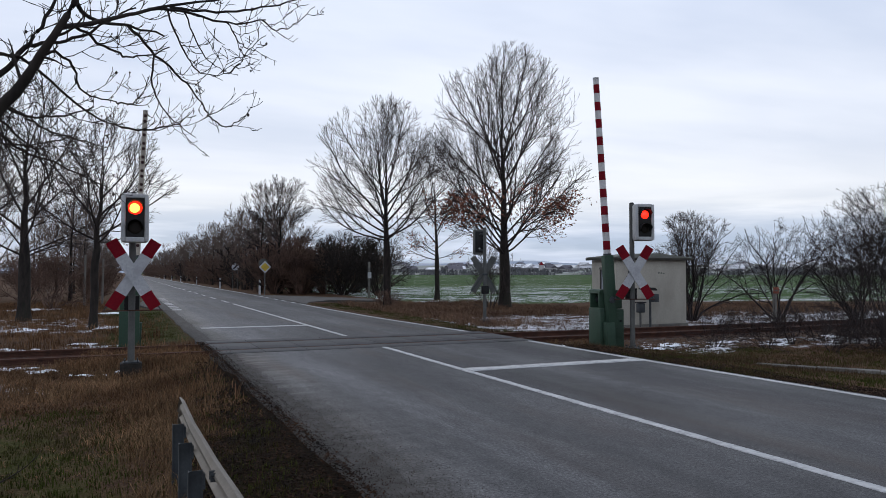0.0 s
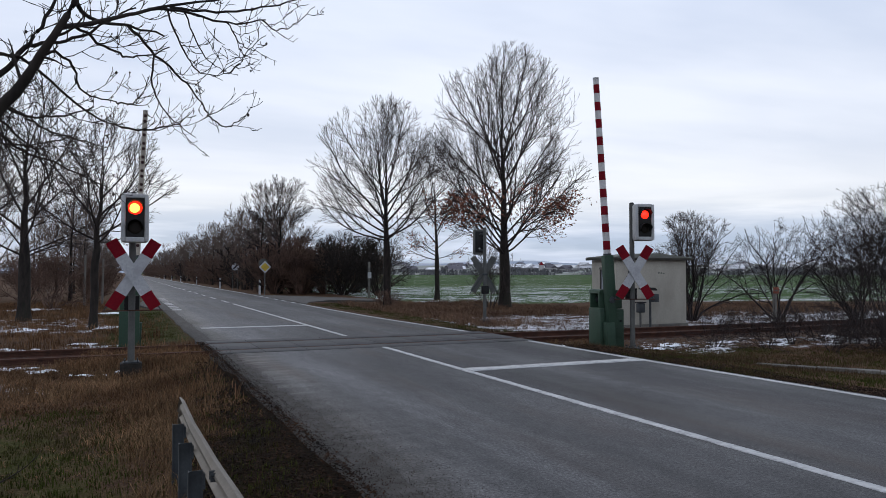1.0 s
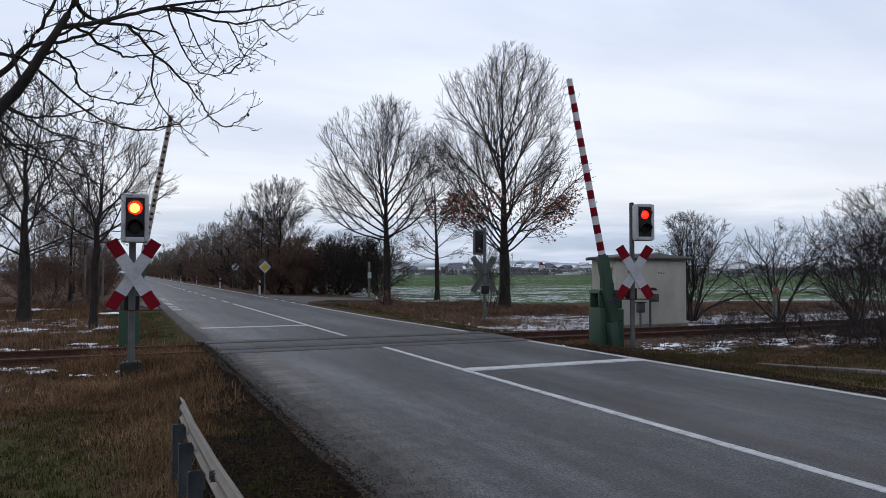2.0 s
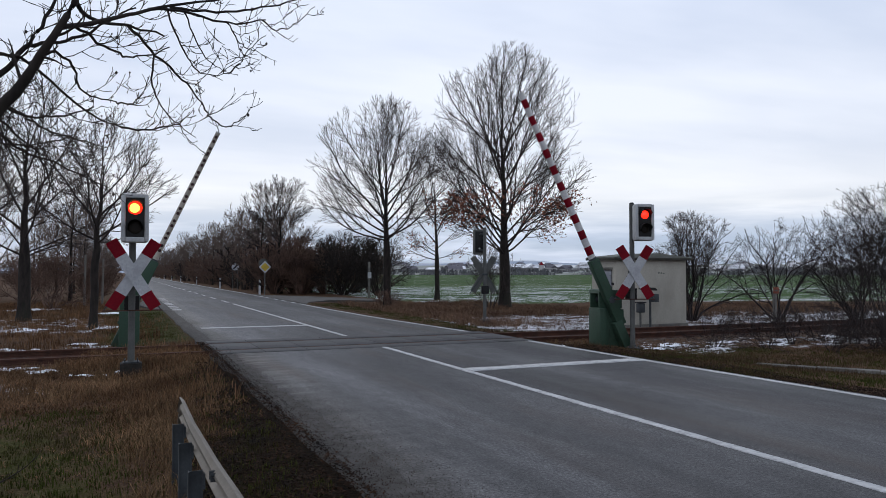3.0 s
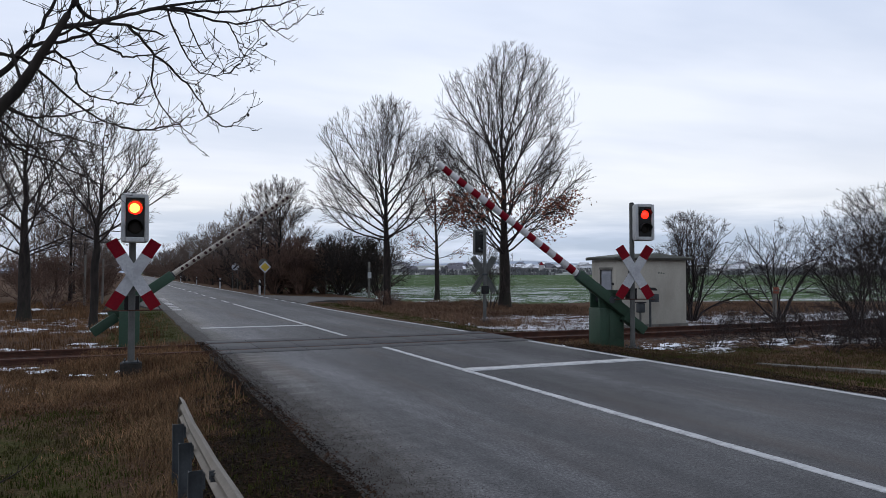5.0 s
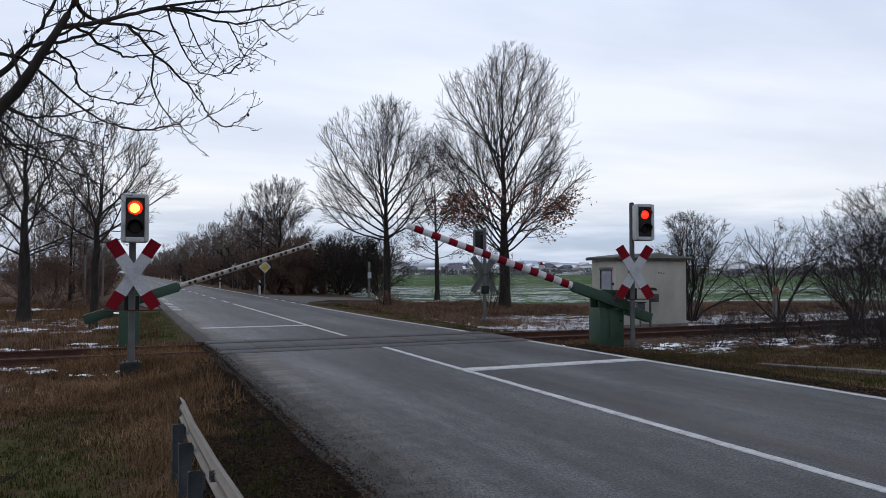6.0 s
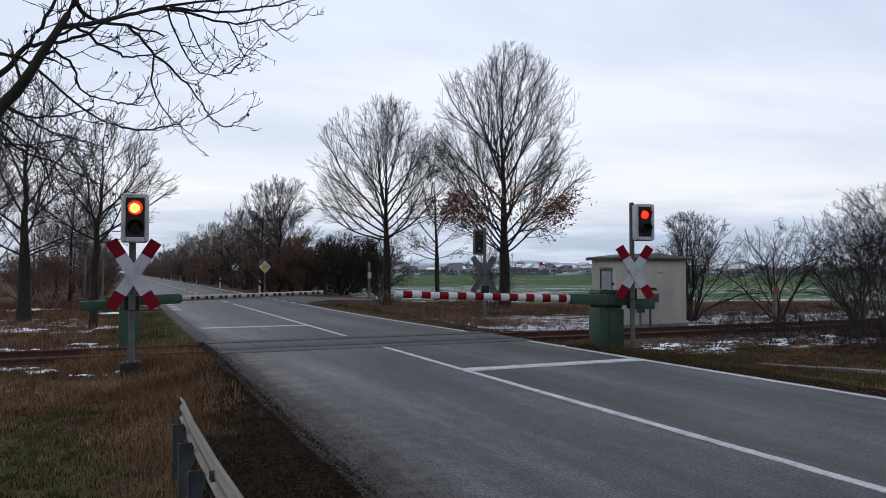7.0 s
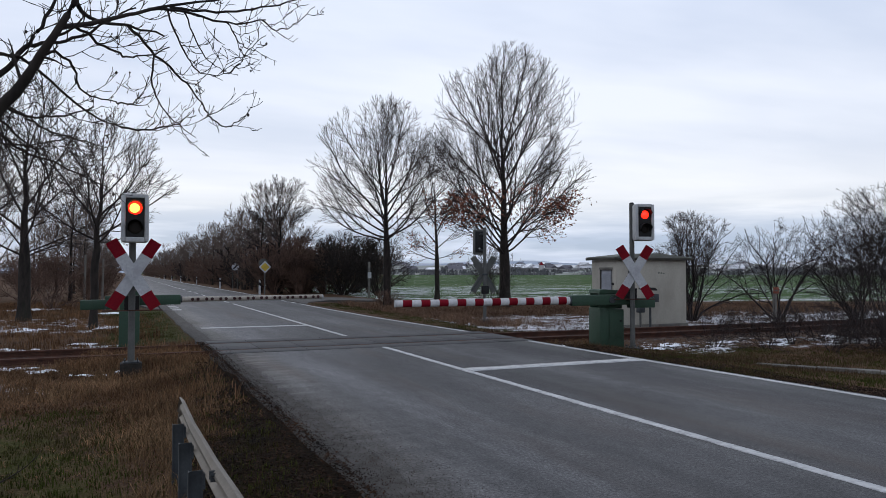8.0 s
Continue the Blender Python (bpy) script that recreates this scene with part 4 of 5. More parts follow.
def grass(name, label, mat, seed, n, spots, height, width, lean=0.5, stray=0.3):
    """Blades as bent strips, over the given patches (x0, x1, y0, y1)."""
    r = np.random.RandomState(seed)
    area = np.array([(b - a) * (d - c) for a, b, c, d in spots])
    pick = r.choice(len(spots), n, p=area / area.sum())
    S = np.array(spots)[pick]
    # blades stand in tufts
    tx, ty = S[:, 0] + (S[:, 1] - S[:, 0]) * r.rand(n), S[:, 2] + (S[:, 3] - S[:, 2]) * r.rand(n)
    tx, ty = tx + r.normal(0, stray, n), ty + r.normal(0, stray, n)
    tuft = r.randint(0, max(1, n // 14), n)
    x = tx[tuft] + r.normal(0, 0.07, n)
    y = ty[tuft] + r.normal(0, 0.07, n)
    ok = ((x < ROAD_L - 0.25) | (x > ROAD_R + 0.15 + np.maximum(edge_shift(y), 0))) & ((np.abs(y - TRACK_Y) > 1.0) | (r.rand(n) < 0.12) | ((x > -1.0) & (x < 1.65) & (r.rand(n) < 0.8)))
    x, y = x[ok], y[ok]
    n = len(x)
    clump = 0.55 + 0.45 * np.clip(wave(x, y, 1.6, seed + 1) + 0.5, 0, 1)
    h = height * r.uniform(0.35, 1.1, n) * clump
    a = r.uniform(0, 6.28, n)
    b = r.uniform(0, 6.28, n)
    k = r.uniform(0.1, 1.0, n) * lean * h
    w = width * r.uniform(0.6, 1.3, n)
    z = ground_z(x, y) - 0.01
    dx, dy = np.cos(b) * w, np.sin(b) * w
    lx, ly = np.cos(a) * k, np.sin(a) * k
    V = np.stack([np.stack([x - dx, y - dy, z], -1), np.stack([x + dx, y + dy, z], -1),
                  np.stack([x + dx * 0.7 + lx * 0.35, y + dy * 0.7 + ly * 0.35, z + h * 0.6], -1), np.stack([x - dx * 0.7 + lx * 0.35, y - dy * 0.7 + ly * 0.35, z + h * 0.6], -1),
                  np.stack([x + lx, y + ly, z + h * 0.97 - 0.2 * k], -1)], 1).reshape(-1, 3)
    q = 5 * np.arange(n)[:, None]
    F = np.concatenate([q + np.array([0, 1, 2]), q + np.array([0, 2, 3]), q + np.array([3, 2, 4])])
    stuff(name, raw_mesh(name, V, F, mat), label, "grass")


grass("dry_grass", "matted brown dry grass on the verge", GRASS_DRY, 201, 85000, [(-7, 0.9, 10.0, 14.3), (0.0, 0.9, 7.6, 10.5), (-4.5, -2.4, 6.5, 10)], 0.13, 0.0042, 2.2)
grass("dry_grass", "tall straw-coloured grass in loose clumps", GRASS_STRAW, 208, 13000, [(-6, 0.9, 10.8, 14.6), (0.1, 0.8, 8.4, 11.0), (0.0, 1.3, 12.6, 15.2), (-1.2, 0.9, 14.0, 15.0)], 0.27, 0.0035, 1.0)
grass("dry_grass", "flat withered grass between the green", GRASS_DRY, 209, 8000, [(-3.2, 0.3, 2.5, 10.2)], 0.06, 0.004, 2.4)
grass("dry_grass", "ragged grass growing over the rails", GRASS_DRY, 211, 9000, [(-1.0, 1.7, 14.0, 15.0), (-0.6, 1.6, 15.2, 16.4)], 0.30, 0.004, 1.2, 0.1)
grass("weeds", "dark green weeds in the leaf litter", GRASS_GREEN, 210, 9000, [(0.6, 1.5, 3.2, 12.5), (8.75, 11, 8, 13)], 0.05, 0.006, 2.2)
grass("dry_grass", "brown dry grass beyond the track", GRASS_DRY, 202, 60000, [(-9, 0.6, 17.4, 30), (-13, -0.5, 30, 46), (0.2, 1.3, 9.5, 17), (0.4, 1.65, 14.2, 17.4), (0.4, 1.65, 14.2, 17.4)], 0.30, 0.005)
grass("tall_dry_grass", "rust-brown tall grass under the trees", GRASS_RUST, 203, 60000, [(10.0, 19, 24, 37), (9.6, 13, 20, 30), (19, 34, 22, 30)], 0.40, 0.006, 1.9)
grass("dry_grass", "dry grass beside the road and rails", GRASS_DARK, 204, 26000, [(8.6, 22, 8.3, 11.6), (8.6, 10.4, 11, 14), (9.2, 14, 17.2, 18.4)], 0.13, 0.004)
grass("winter_grass", "short green winter grass", GRASS_GREEN, 205, 90000, [(-3.2, 0.30, 2.5, 10.3), (-3.2, 0.1, 4, 10), (-0.5, 1.4, 17.8, 32), (10.6, 13.5, 11.0, 13.2), (8.5, 10.4, 18, 36), (8.6, 16, 7, 11.5), (0.6, 1.35, 3, 15)], 0.085, 0.004)
grass("dry_grass", "straw tufts along the guardrail", GRASS_STRAW, 206, 4800, [(0.12, 0.44, 3.2, 8.2), (0.1, 0.75, 7.2, 10.0), (9.0, 10.2, 14.3, 14.8)], 0.25, 0.0032, 1.4, 0.06)


def litter(seed, n, spots, size=1.0):
    r = np.random.RandomState(seed)
    area = np.array([(b - a) * (d - c) for a, b, c, d in spots])
    S = np.array(spots)[r.choice(len(spots), n, p=area / area.sum())]
    x, y = S[:, 0] + (S[:, 1] - S[:, 0]) * r.rand(n), S[:, 2] + (S[:, 3] - S[:, 2]) * r.rand(n)
    z = np.maximum(ground_z(x, y), np.where((x > 1.5) & (x < 8.4), np.where(x > 1.82, -0.004, -0.01), -9)) + 0.006
    s, a = size * r.uniform(0.006, 0.017, n) * np.where(r.rand(n) < 0.12, 1.9, 1.0), r.uniform(0, 6.28, n)
    c, d = np.cos(a) * s, np.sin(a) * s
    up = r.uniform(0, 0.014, (n, 4))
    V = np.stack([np.stack([x + c, y + d, z + up[:, 0]], -1), np.stack([x - d * 0.6, y + c * 0.6, z + up[:, 1]], -1), np.stack([x - c, y - d, z + up[:, 2]], -1), np.stack([x + d * 0.6, y - c * 0.6, z + up[:, 3]], -1)], 1).reshape(-1, 3)
    k = 4 * np.arange(n)[:, None]
    stuff("leaf_litter", raw_mesh("leaf_litter", V, np.concatenate([k + np.array([0, 1, 2]), k + np.array([0, 2, 3])]), LITTER), "dark wet fallen leaves beside the road", "leaf litter")


litter(301, 60000, [(0.55, 1.66, 3, 12), (0.5, 1.66, 12, 17), (8.45, 9.6, 6, 18)])
litter(302, 4200, [(1.6, 1.80, 2.5, 16), (1.6, 1.72, 2.5, 16)], 0.55)
litter(303, 4500, [(1.78, 2.0, 2.5, 16), (1.78, 2.12, 2.5, 12), (1.78, 2.4, 2.5, 9)], 0.26)
grass("dry_grass", "sparse withered grass among the snow", GRASS_RUST, 207, 9000, [(10.6, 24, 11.8, 14.3), (9.5, 26, 18.2, 24)], 0.16, 0.005, 0.9)



def snow_patches(seed, spots):
    """Thin crusts of thawing snow, each a patch (x, y, half-width, half-depth) with a ragged outline."""
    V, F = [], []
    for k, (x, y, a, b) in enumerate(spots):
        n = int(min(60, max(14, a / 0.03)))
        m = int(min(40, max(10, b / 0.03)))
        U, W = np.meshgrid(np.linspace(-1, 1, n), np.linspace(-1, 1, m))
        X, Y = x + a * U, y + b * W
        h = 0.58 - (U * U + W * W) + 0.75 * wave(X, Y, 5, seed + k) + 0.6 * wave(X, Y, 15, seed + 50 + k)
        Z = ground_z(X, Y) + 0.004 + 0.055 * np.clip(h, 0, 1) ** 0.6
        keep = h > 0
        idx = len(V) + np.arange(n * m).reshape(m, n)
        V += np.stack([X, Y, Z], -1).reshape(-1, 3).tolist()
        q = keep[:-1, :-1] & keep[:-1, 1:] & keep[1:, 1:] & keep[1:, :-1]
        F += np.stack([idx[:-1, :-1], idx[:-1, 1:], idx[1:, 1:], idx[1:, :-1]], -1)[q].tolist()
    me = raw_mesh("snow", V, F, SNOW)
    me.shade_smooth()
    stuff("snow", me, "thawing crusts of old snow on the grass", "snow")


snow_patches(400, [(-1.9, 14.5, 0.7, 0.45), (-1.2, 14.0, 0.4, 0.25), (-0.5, 13.55, 0.42, 0.16), (0.0, 13.75, 0.2, 0.12), (-2.5, 18.5, 0.9, 0.4), (-0.95, 19.3, 0.5, 0.35),
                   (-0.35, 33.0, 0.8, 0.9), (-0.45, 24.7, 0.55, 0.9), (-3.6, 38.0, 1.6, 1.4), (0.9, 14.7, 0.2, 0.12), (-2.6, 24.5, 0.8, 0.8), (13.0, 46.1, 1.1, 0.9)])
snow_patches(500, [(11.2 + 0.62 * k, 13.25 + 0.5 * math.sin(k * 2.1), 0.5, 0.25 + 0.10 * math.sin(k * 1.3)) for k in range(12)])

# ---- overhanging tree near the camera ----


def build_near_tree():
    t = thing("tree", at_ground(-1.75, 6.6), "bare tree overhanging the verge with budded twigs", "tree")
    org = np.array((-1.75, 6.6, gz(-1.75, 6.6)))
    trunk = np.array([(0, 0, -0.1), (0.02, 0, 0.7), (0.08, 0.02, 1.5), (0.2, 0.0, 2.1), (0.32, -0.02, 2.5)])
    V, F = tubes([(trunk, np.array([0.2, 0.14, 0.125, 0.11, 0.10]))], 12)
    me = raw_mesh("trunk", V, F, BARK); me.shade_smooth()
    o = new("trunk", me); o.parent = t
    # limbs: foot radius, then four points in the world that the limb bends through
    boughs = [
        (0.052, (-0.99, 6.50, 2.66), (-0.73, 6.43, 3.02), (-0.51, 6.37, 3.38), (-0.30, 6.30, 3.86)),
        (0.026, (-1.04, 6.80, 3.01), (-0.80, 6.87, 3.35), (-0.65, 6.93, 3.63), (-0.51, 7.00, 4.04)),
        (0.022, (-0.48, 6.37, 3.46), (-0.14, 6.63, 3.65), (0.26, 6.87, 3.90), (0.87, 7.10, 4.16)),
        (0.020, (-0.39, 6.33, 3.72), (-0.27, 6.67, 3.66), (0.01, 6.93, 3.72), (0.32, 7.20, 3.75)),
        (0.017, (-0.74, 6.90, 3.44), (-0.47, 6.93, 3.52), (-0.19, 6.97, 3.71), (0.08, 7.00, 3.91)),
        (0.016, (-1.02, 6.60, 3.27), (-0.74, 6.87, 3.29), (-0.32, 7.13, 2.98), (-0.03, 7.40, 2.90)),
        (0.014, (-1.07, 7.00, 2.76), (-0.79, 7.10, 2.59), (-0.50, 7.20, 2.49), (-0.14, 7.30, 2.33))]
    branches = [
        (0.016, (0.18, 7.00, 3.91), (0.52, 7.13, 3.98), (0.92, 7.27, 3.97), (1.29, 7.40, 4.10)),
        (0.014, (0.37, 7.10, 3.99), (0.88, 7.23, 4.06), (1.34, 7.37, 4.24), (1.79, 7.50, 4.46)),
        (0.015, (0.02, 7.10, 3.77), (0.25, 7.13, 3.54), (0.53, 7.17, 3.31), (0.69, 7.20, 3.11)),
        (0.013, (-0.58, 6.50, 3.31), (-0.42, 6.63, 3.28), (-0.31, 6.77, 3.05), (-0.07, 6.90, 3.03)),
        (0.011, (-0.03, 7.40, 2.90), (0.21, 7.47, 2.91), (0.45, 7.53, 3.00), (0.65, 7.60, 3.11)),
        (0.013, (-0.39, 6.50, 3.53), (-0.12, 6.67, 3.42), (0.06, 6.83, 3.41), (0.36, 7.00, 3.59)),
        (0.009, (0.35, 7.06, 3.94), (0.50, 7.23, 3.63), (0.67, 7.37, 3.48), (0.95, 7.50, 3.54))]
    twigs = [
        (0.009, (0.24, 7.10, 3.54), (0.24, 7.17, 3.22), (0.38, 7.23, 3.01), (0.62, 7.30, 2.84)),
        (0.009, (0.69, 7.20, 3.11), (0.78, 7.27, 3.02), (0.93, 7.33, 2.97), (1.09, 7.40, 3.10)),
        (0.007, (0.50, 7.12, 3.97), (0.64, 7.27, 3.71), (0.80, 7.33, 3.55), (1.02, 7.40, 3.51)),
        (0.007, (0.90, 7.26, 3.97), (1.03, 7.30, 3.80), (1.17, 7.40, 3.78), (1.32, 7.50, 3.89)),
        (0.008, (0.95, 7.50, 3.54), (1.06, 7.50, 3.66), (1.15, 7.50, 3.81), (1.31, 7.50, 3.97)),
        (0.008, (1.26, 7.40, 4.09), (1.43, 7.47, 4.03), (1.61, 7.53, 4.14), (1.84, 7.60, 4.38)),
        (0.008, (-0.07, 6.90, 3.03), (0.02, 6.93, 3.02), (0.09, 6.97, 3.06), (0.15, 7.00, 3.15))]
    low_limbs = [
        (0.014, (-1.04, 6.80, 2.93), (-0.80, 6.90, 2.87), (-0.62, 7.00, 2.77), (-0.32, 7.10, 2.70)),
        (0.012, (-1.06, 6.90, 2.89), (-0.85, 7.00, 2.73), (-0.66, 7.10, 2.53), (-0.56, 7.20, 2.25)),
        (0.012, (-1.03, 6.70, 2.94), (-0.72, 6.80, 2.83), (-0.48, 6.90, 2.87), (-0.25, 7.00, 2.99)),
        (0.01, (-1.08, 7.10, 2.65), (-0.76, 7.20, 2.65), (-0.46, 7.30, 2.75), (-0.14, 7.40, 2.70))]
    cr = Crown(77, -5, 12, 9, rise=0.55, twig_r=0.0042, wiggle=0.13, curl=0.14, outward=0.0)
    r = cr.r
    main = []
    stubs = [(0.08, (-1.43, 6.58, 2.28), (-1.28, 6.56, 2.42), (-1.13, 6.53, 2.54), (-0.98, 6.5, 2.67)),
             (0.04, (-1.40, 6.62, 2.30), (-1.30, 6.66, 2.55), (-1.18, 6.74, 2.80), (-1.03, 6.8, 3.02)),
             (0.025, (-1.44, 6.60, 2.25), (-1.30, 6.60, 2.60), (-1.18, 6.60, 3.00), (-1.0, 6.6, 3.28)),
             (0.022, (-1.43, 6.62, 2.30), (-1.32, 6.75, 2.50), (-1.2, 6.9, 2.66), (-1.05, 7.0, 2.77))]
    for shoots, kind in ((0, stubs), (8, boughs), (10, low_limbs), (7, branches), (5, twigs)):
        for r0, *pts in kind:
            q = np.array(pts) - org
            knots = np.vstack([2 * q[0] - q[1], q, 2 * q[3] - q[2]])
            P = []
            for k in range(3):
                a, b, c, d = knots[k:k + 4]
                for u in np.linspace(0, 1, 6)[:(6 if k == 2 else 5)]:
                    P.append(0.5 * (2 * b + (c - a) * u + (2 * a - 5 * b + 4 * c - d) * u * u + (3 * b - a - 3 * c + d) * u ** 3))
            P = np.array(P)
            n = len(P)
            P[1:-1] += r.normal(0, 0.008, (n - 2, 3))
            R = r0 * (1 - (0.35 if kind is stubs else 0.6) * np.linspace(0, 1, n))
            main.append((P, R))
            if kind is not stubs and kind is not boughs:
                cr.tips.append(P[-1])
            for k in range(shoots):
                i = min(int(2 + (n - 3) * (k + r.rand()) / shoots), n - 2)
                d = unit(P[i + 1] - P[i])
                e = cr.spread(d, radians(r.uniform(30, 65)))
                e[1] *= 0.7
                e[2] -= 0.25
                cr.grow(P[i], unit(e), r.uniform(0.14, 0.46), max(R[i] * 0.38, 0.0044), 2, (0, 3, 1), 0.5)
    V, F = tubes(main, 8)
    me = raw_mesh("limb", V, F, BARK); me.shade_smooth()
    o = new("limb", me); o.parent = t
    Vs, Fs, off = [], [], 0
    for level, bs in cr.levels.items():
        V, F = tubes(bs, 4)
        Vs.append(V); Fs.append(F + off); off += len(V)
    me = raw_mesh("crown", np.concatenate(Vs), np.concatenate(Fs), TWIG_DARK); me.shade_smooth()
    o = new("crown", me); o.parent = t
    tips = cr.tips
    base = np.array([(1, 0, 0), (-1, 0, 0), (0, 1, 0), (0, -1, 0), (0, 0, 1.4), (0, 0, -1.4)])
    tri = np.array([(0, 2, 4), (2, 1, 4), (1, 3, 4), (3, 0, 4), (2, 0, 5), (1, 2, 5), (3, 1, 5), (0, 3, 5)])
    pts = np.array(tips)
    s = np.where(r.rand(len(pts)) < 0.16, 0.013, 0.0068) * r.uniform(0.7, 1.2, len(pts))
    V = pts[:, None] + base[None] * s[:, None, None]
    F = (tri[None] + 6 * np.arange(len(pts))[:, None, None]).reshape(-1, 3)
    o = tagged(new("bud", raw_mesh("bud", V.reshape(-1, 3), F, TWIG_DARK)), kind="stuff"); o.parent = t


build_near_tree()

# ---- crossing signals ----


def arm_piece(u0, u1, half, lean):
    """A piece of a crossbuck board between two distances along it."""
    c, s = math.cos(lean), math.sin(lean)
    return [(u * c - v * s, u * s + v * c) for u, v in ((u0, -half), (u1, -half), (u1, half), (u0, half))]


def build_signal(m, label, lit=True, box_x=0.0, top=2.85, cross_z=1.50, core=True, back=False, lens_r=0.112, foot_top=0.03):
    t = thing("crossing_signal", m, label, "crossing signal", "light signals of the level crossing")
    foot = part("footing", box(-0.17, 0.17, -0.15, 0.15, foot_top - 0.28, foot_top, 0.02), DARK_CONCRETE, t, "dark concrete footing")
    for sx in (-1, 1):
        for sy in (-1, 1):
            part("bolt", rod((sx * 0.1, sy * 0.1, foot_top - 0.01), (sx * 0.1, sy * 0.1, foot_top + 0.065), 0.014, n=6), POST_STEEL, foot)
    part("base_plate", box(-0.13, 0.13, -0.13, 0.13, foot_top, foot_top + 0.02, 0.005), POST_STEEL, t)
    part("pole", rod((0, 0, foot_top + 0.01), (0, 0, top + 0.02), 0.055, n=16), GALV, t, "grey galvanised pole")
    part("pole_cap", rod((0, 0, top + 0.015), (0, 0, top + 0.05), 0.06, 0.04, 16), BLACK, t)
    # lamp box with a pale rim round a black screen
    z0, z1, w = top - 0.82, top, 0.215
    b = part("lamp_box", box(box_x - w, box_x + w, -0.30, -0.075, z0, z1, 0.05), GALV if back else HOUSING_GREY, t, "light grey rounded lamp housing")
    for x0, x1, za, zb in ((box_x - w + 0.005, box_x - 0.145, z0 + 0.02, z1 - 0.02), (box_x + 0.145, box_x + w - 0.005, z0 + 0.02, z1 - 0.02), (box_x - 0.145, box_x + 0.145, z0 + 0.01, z0 + 0.09), (box_x - 0.145, box_x + 0.145, z1 - 0.08, z1 - 0.01)):
        part("rim", box(x0, x1, -0.335, -0.29, za, zb, 0.012), HOUSING_GREY, b)
    part("screen", box(box_x - 0.142, box_x + 0.142, -0.312, -0.302, z0 + 0.09, z1 - 0.08), BLACK, b, "black screen")
    for k, zc in enumerate((z1 - 0.245, z0 + 0.255)):
        lens = bmesh.new()
        bmesh.ops.create_uvsphere(lens, u_segments=20, v_segments=10, radius=lens_r)
        bmesh.ops.scale(lens, vec=(1, 0.28, 1), verts=lens.verts)
        bmesh.ops.translate(lens, vec=(box_x, -0.318, zc), verts=lens.verts)
        on = lit and k == 0
        part("lens", lens, RED_LIGHT if on else DARK_LENS, b, "glowing red lens" if on else "dark unlit lens")
        if on and core:
            core_bm = bmesh.new()
            bmesh.ops.create_uvsphere(core_bm, u_segments=16, v_segments=8, radius=0.078)
            bmesh.ops.scale(core_bm, vec=(1, 0.2, 1), verts=core_bm.verts)
            bmesh.ops.translate(core_bm, vec=(box_x - 0.01, -0.346, zc - 0.005), verts=core_bm.verts)
            part("lamp_core", core_bm, AMBER_CORE, b, "bright amber core of the lamp")
        # hood: half tube over the lens
        hood = bmesh.new()
        n = 14
        rows = []
        for rad in (0.128, 0.120):
            for y, lo in ((-0.315, -25), (-0.47, 12)):
                rows.append([hood.verts.new((box_x + rad * math.cos(radians(lo + (180 - 2 * lo) * i / n)), y, zc + rad * math.sin(radians(lo + (180 - 2 * lo) * i / n)))) for i in range(n + 1)])
        for a, c in ((rows[0], rows[1]), (rows[3], rows[2]), (rows[1], rows[3]), (rows[2], rows[0])):
            for i in range(n):
                hood.faces.new((a[i], a[i + 1], c[i + 1], c[i]))
        part("hood", hood, BLACK, b)
    if back:
        part("back_panel", box(box_x - w + 0.06, box_x + w - 0.06, -0.074, -0.066, z0 + 0.07, z1 - 0.07, 0.003), BLACK, b, "black panel on the back of the housing")
        part("latch", rod((box_x + 0.02, -0.066, z0 + 0.2), (box_x + 0.02, -0.055, z0 + 0.2), 0.028, n=10), WHITE, b, "white latch")
    part("bracket", box(min(0, box_x) - 0.02, max(0, box_x) + 0.02, -0.09, 0.0, z1 - 0.2, z1 - 0.14, 0.005), POST_STEEL, t)
    part("bracket", box(min(0, box_x) - 0.02, max(0, box_x) + 0.02, -0.09, 0.0, z0 + 0.12, z0 + 0.18, 0.005), POST_STEEL, t)
    # crossbuck of two boards with red ends
    for k, lean in enumerate((radians(-58), radians(58))):
        y = -0.125 + 0.03 * k
        m2 = pose(0.02, 0, cross_z)
        bd = part("crossbuck_board", prism(arm_piece(-0.37, 0.37, 0.098, lean), y - 0.02, y), GALV if back else WHITE, t, "grey back of a crossbuck board" if back else "white board of the crossbuck", m2)
        part("board_end", prism(arm_piece(0.37, 0.66, 0.098, lean), y - 0.02, y), GALV if back else RED, bd, "grey back of the board end" if back else "red end of the crossbuck")
        part("board_end", prism(arm_piece(-0.66, -0.37, 0.098, lean), y - 0.02, y), GALV if back else RED, bd, "grey back of the board end" if back else "red end of the crossbuck")
    part("guard_rod", rod((-0.45, -0.11, cross_z - 0.60), (0.48, -0.11, cross_z - 0.60), 0.011, n=8), RAIL_STEEL, t, "thin rusty rod under the crossbuck")
    part("strut", rod((-0.43, -0.10, cross_z - 0.60), (-0.10, 0.03, cross_z - 0.08), 0.012, n=8), POST_STEEL, t)
    part("strut", rod((0.46, -0.10, cross_z - 0.60), (0.10, 0.03, cross_z - 0.08), 0.012, n=8), POST_STEEL, t)
    part("junction_box", box(-0.12, 0.12, 0.03, 0.16, cross_z - 0.62, cross_z - 0.36, 0.012), BLACK, t, "black junction box")
    part("clamp", box(-0.08, 0.08, -0.1, 0.07, cross_z - 0.03, cross_z + 0.03, 0.006), POST_STEEL, t)
    return t


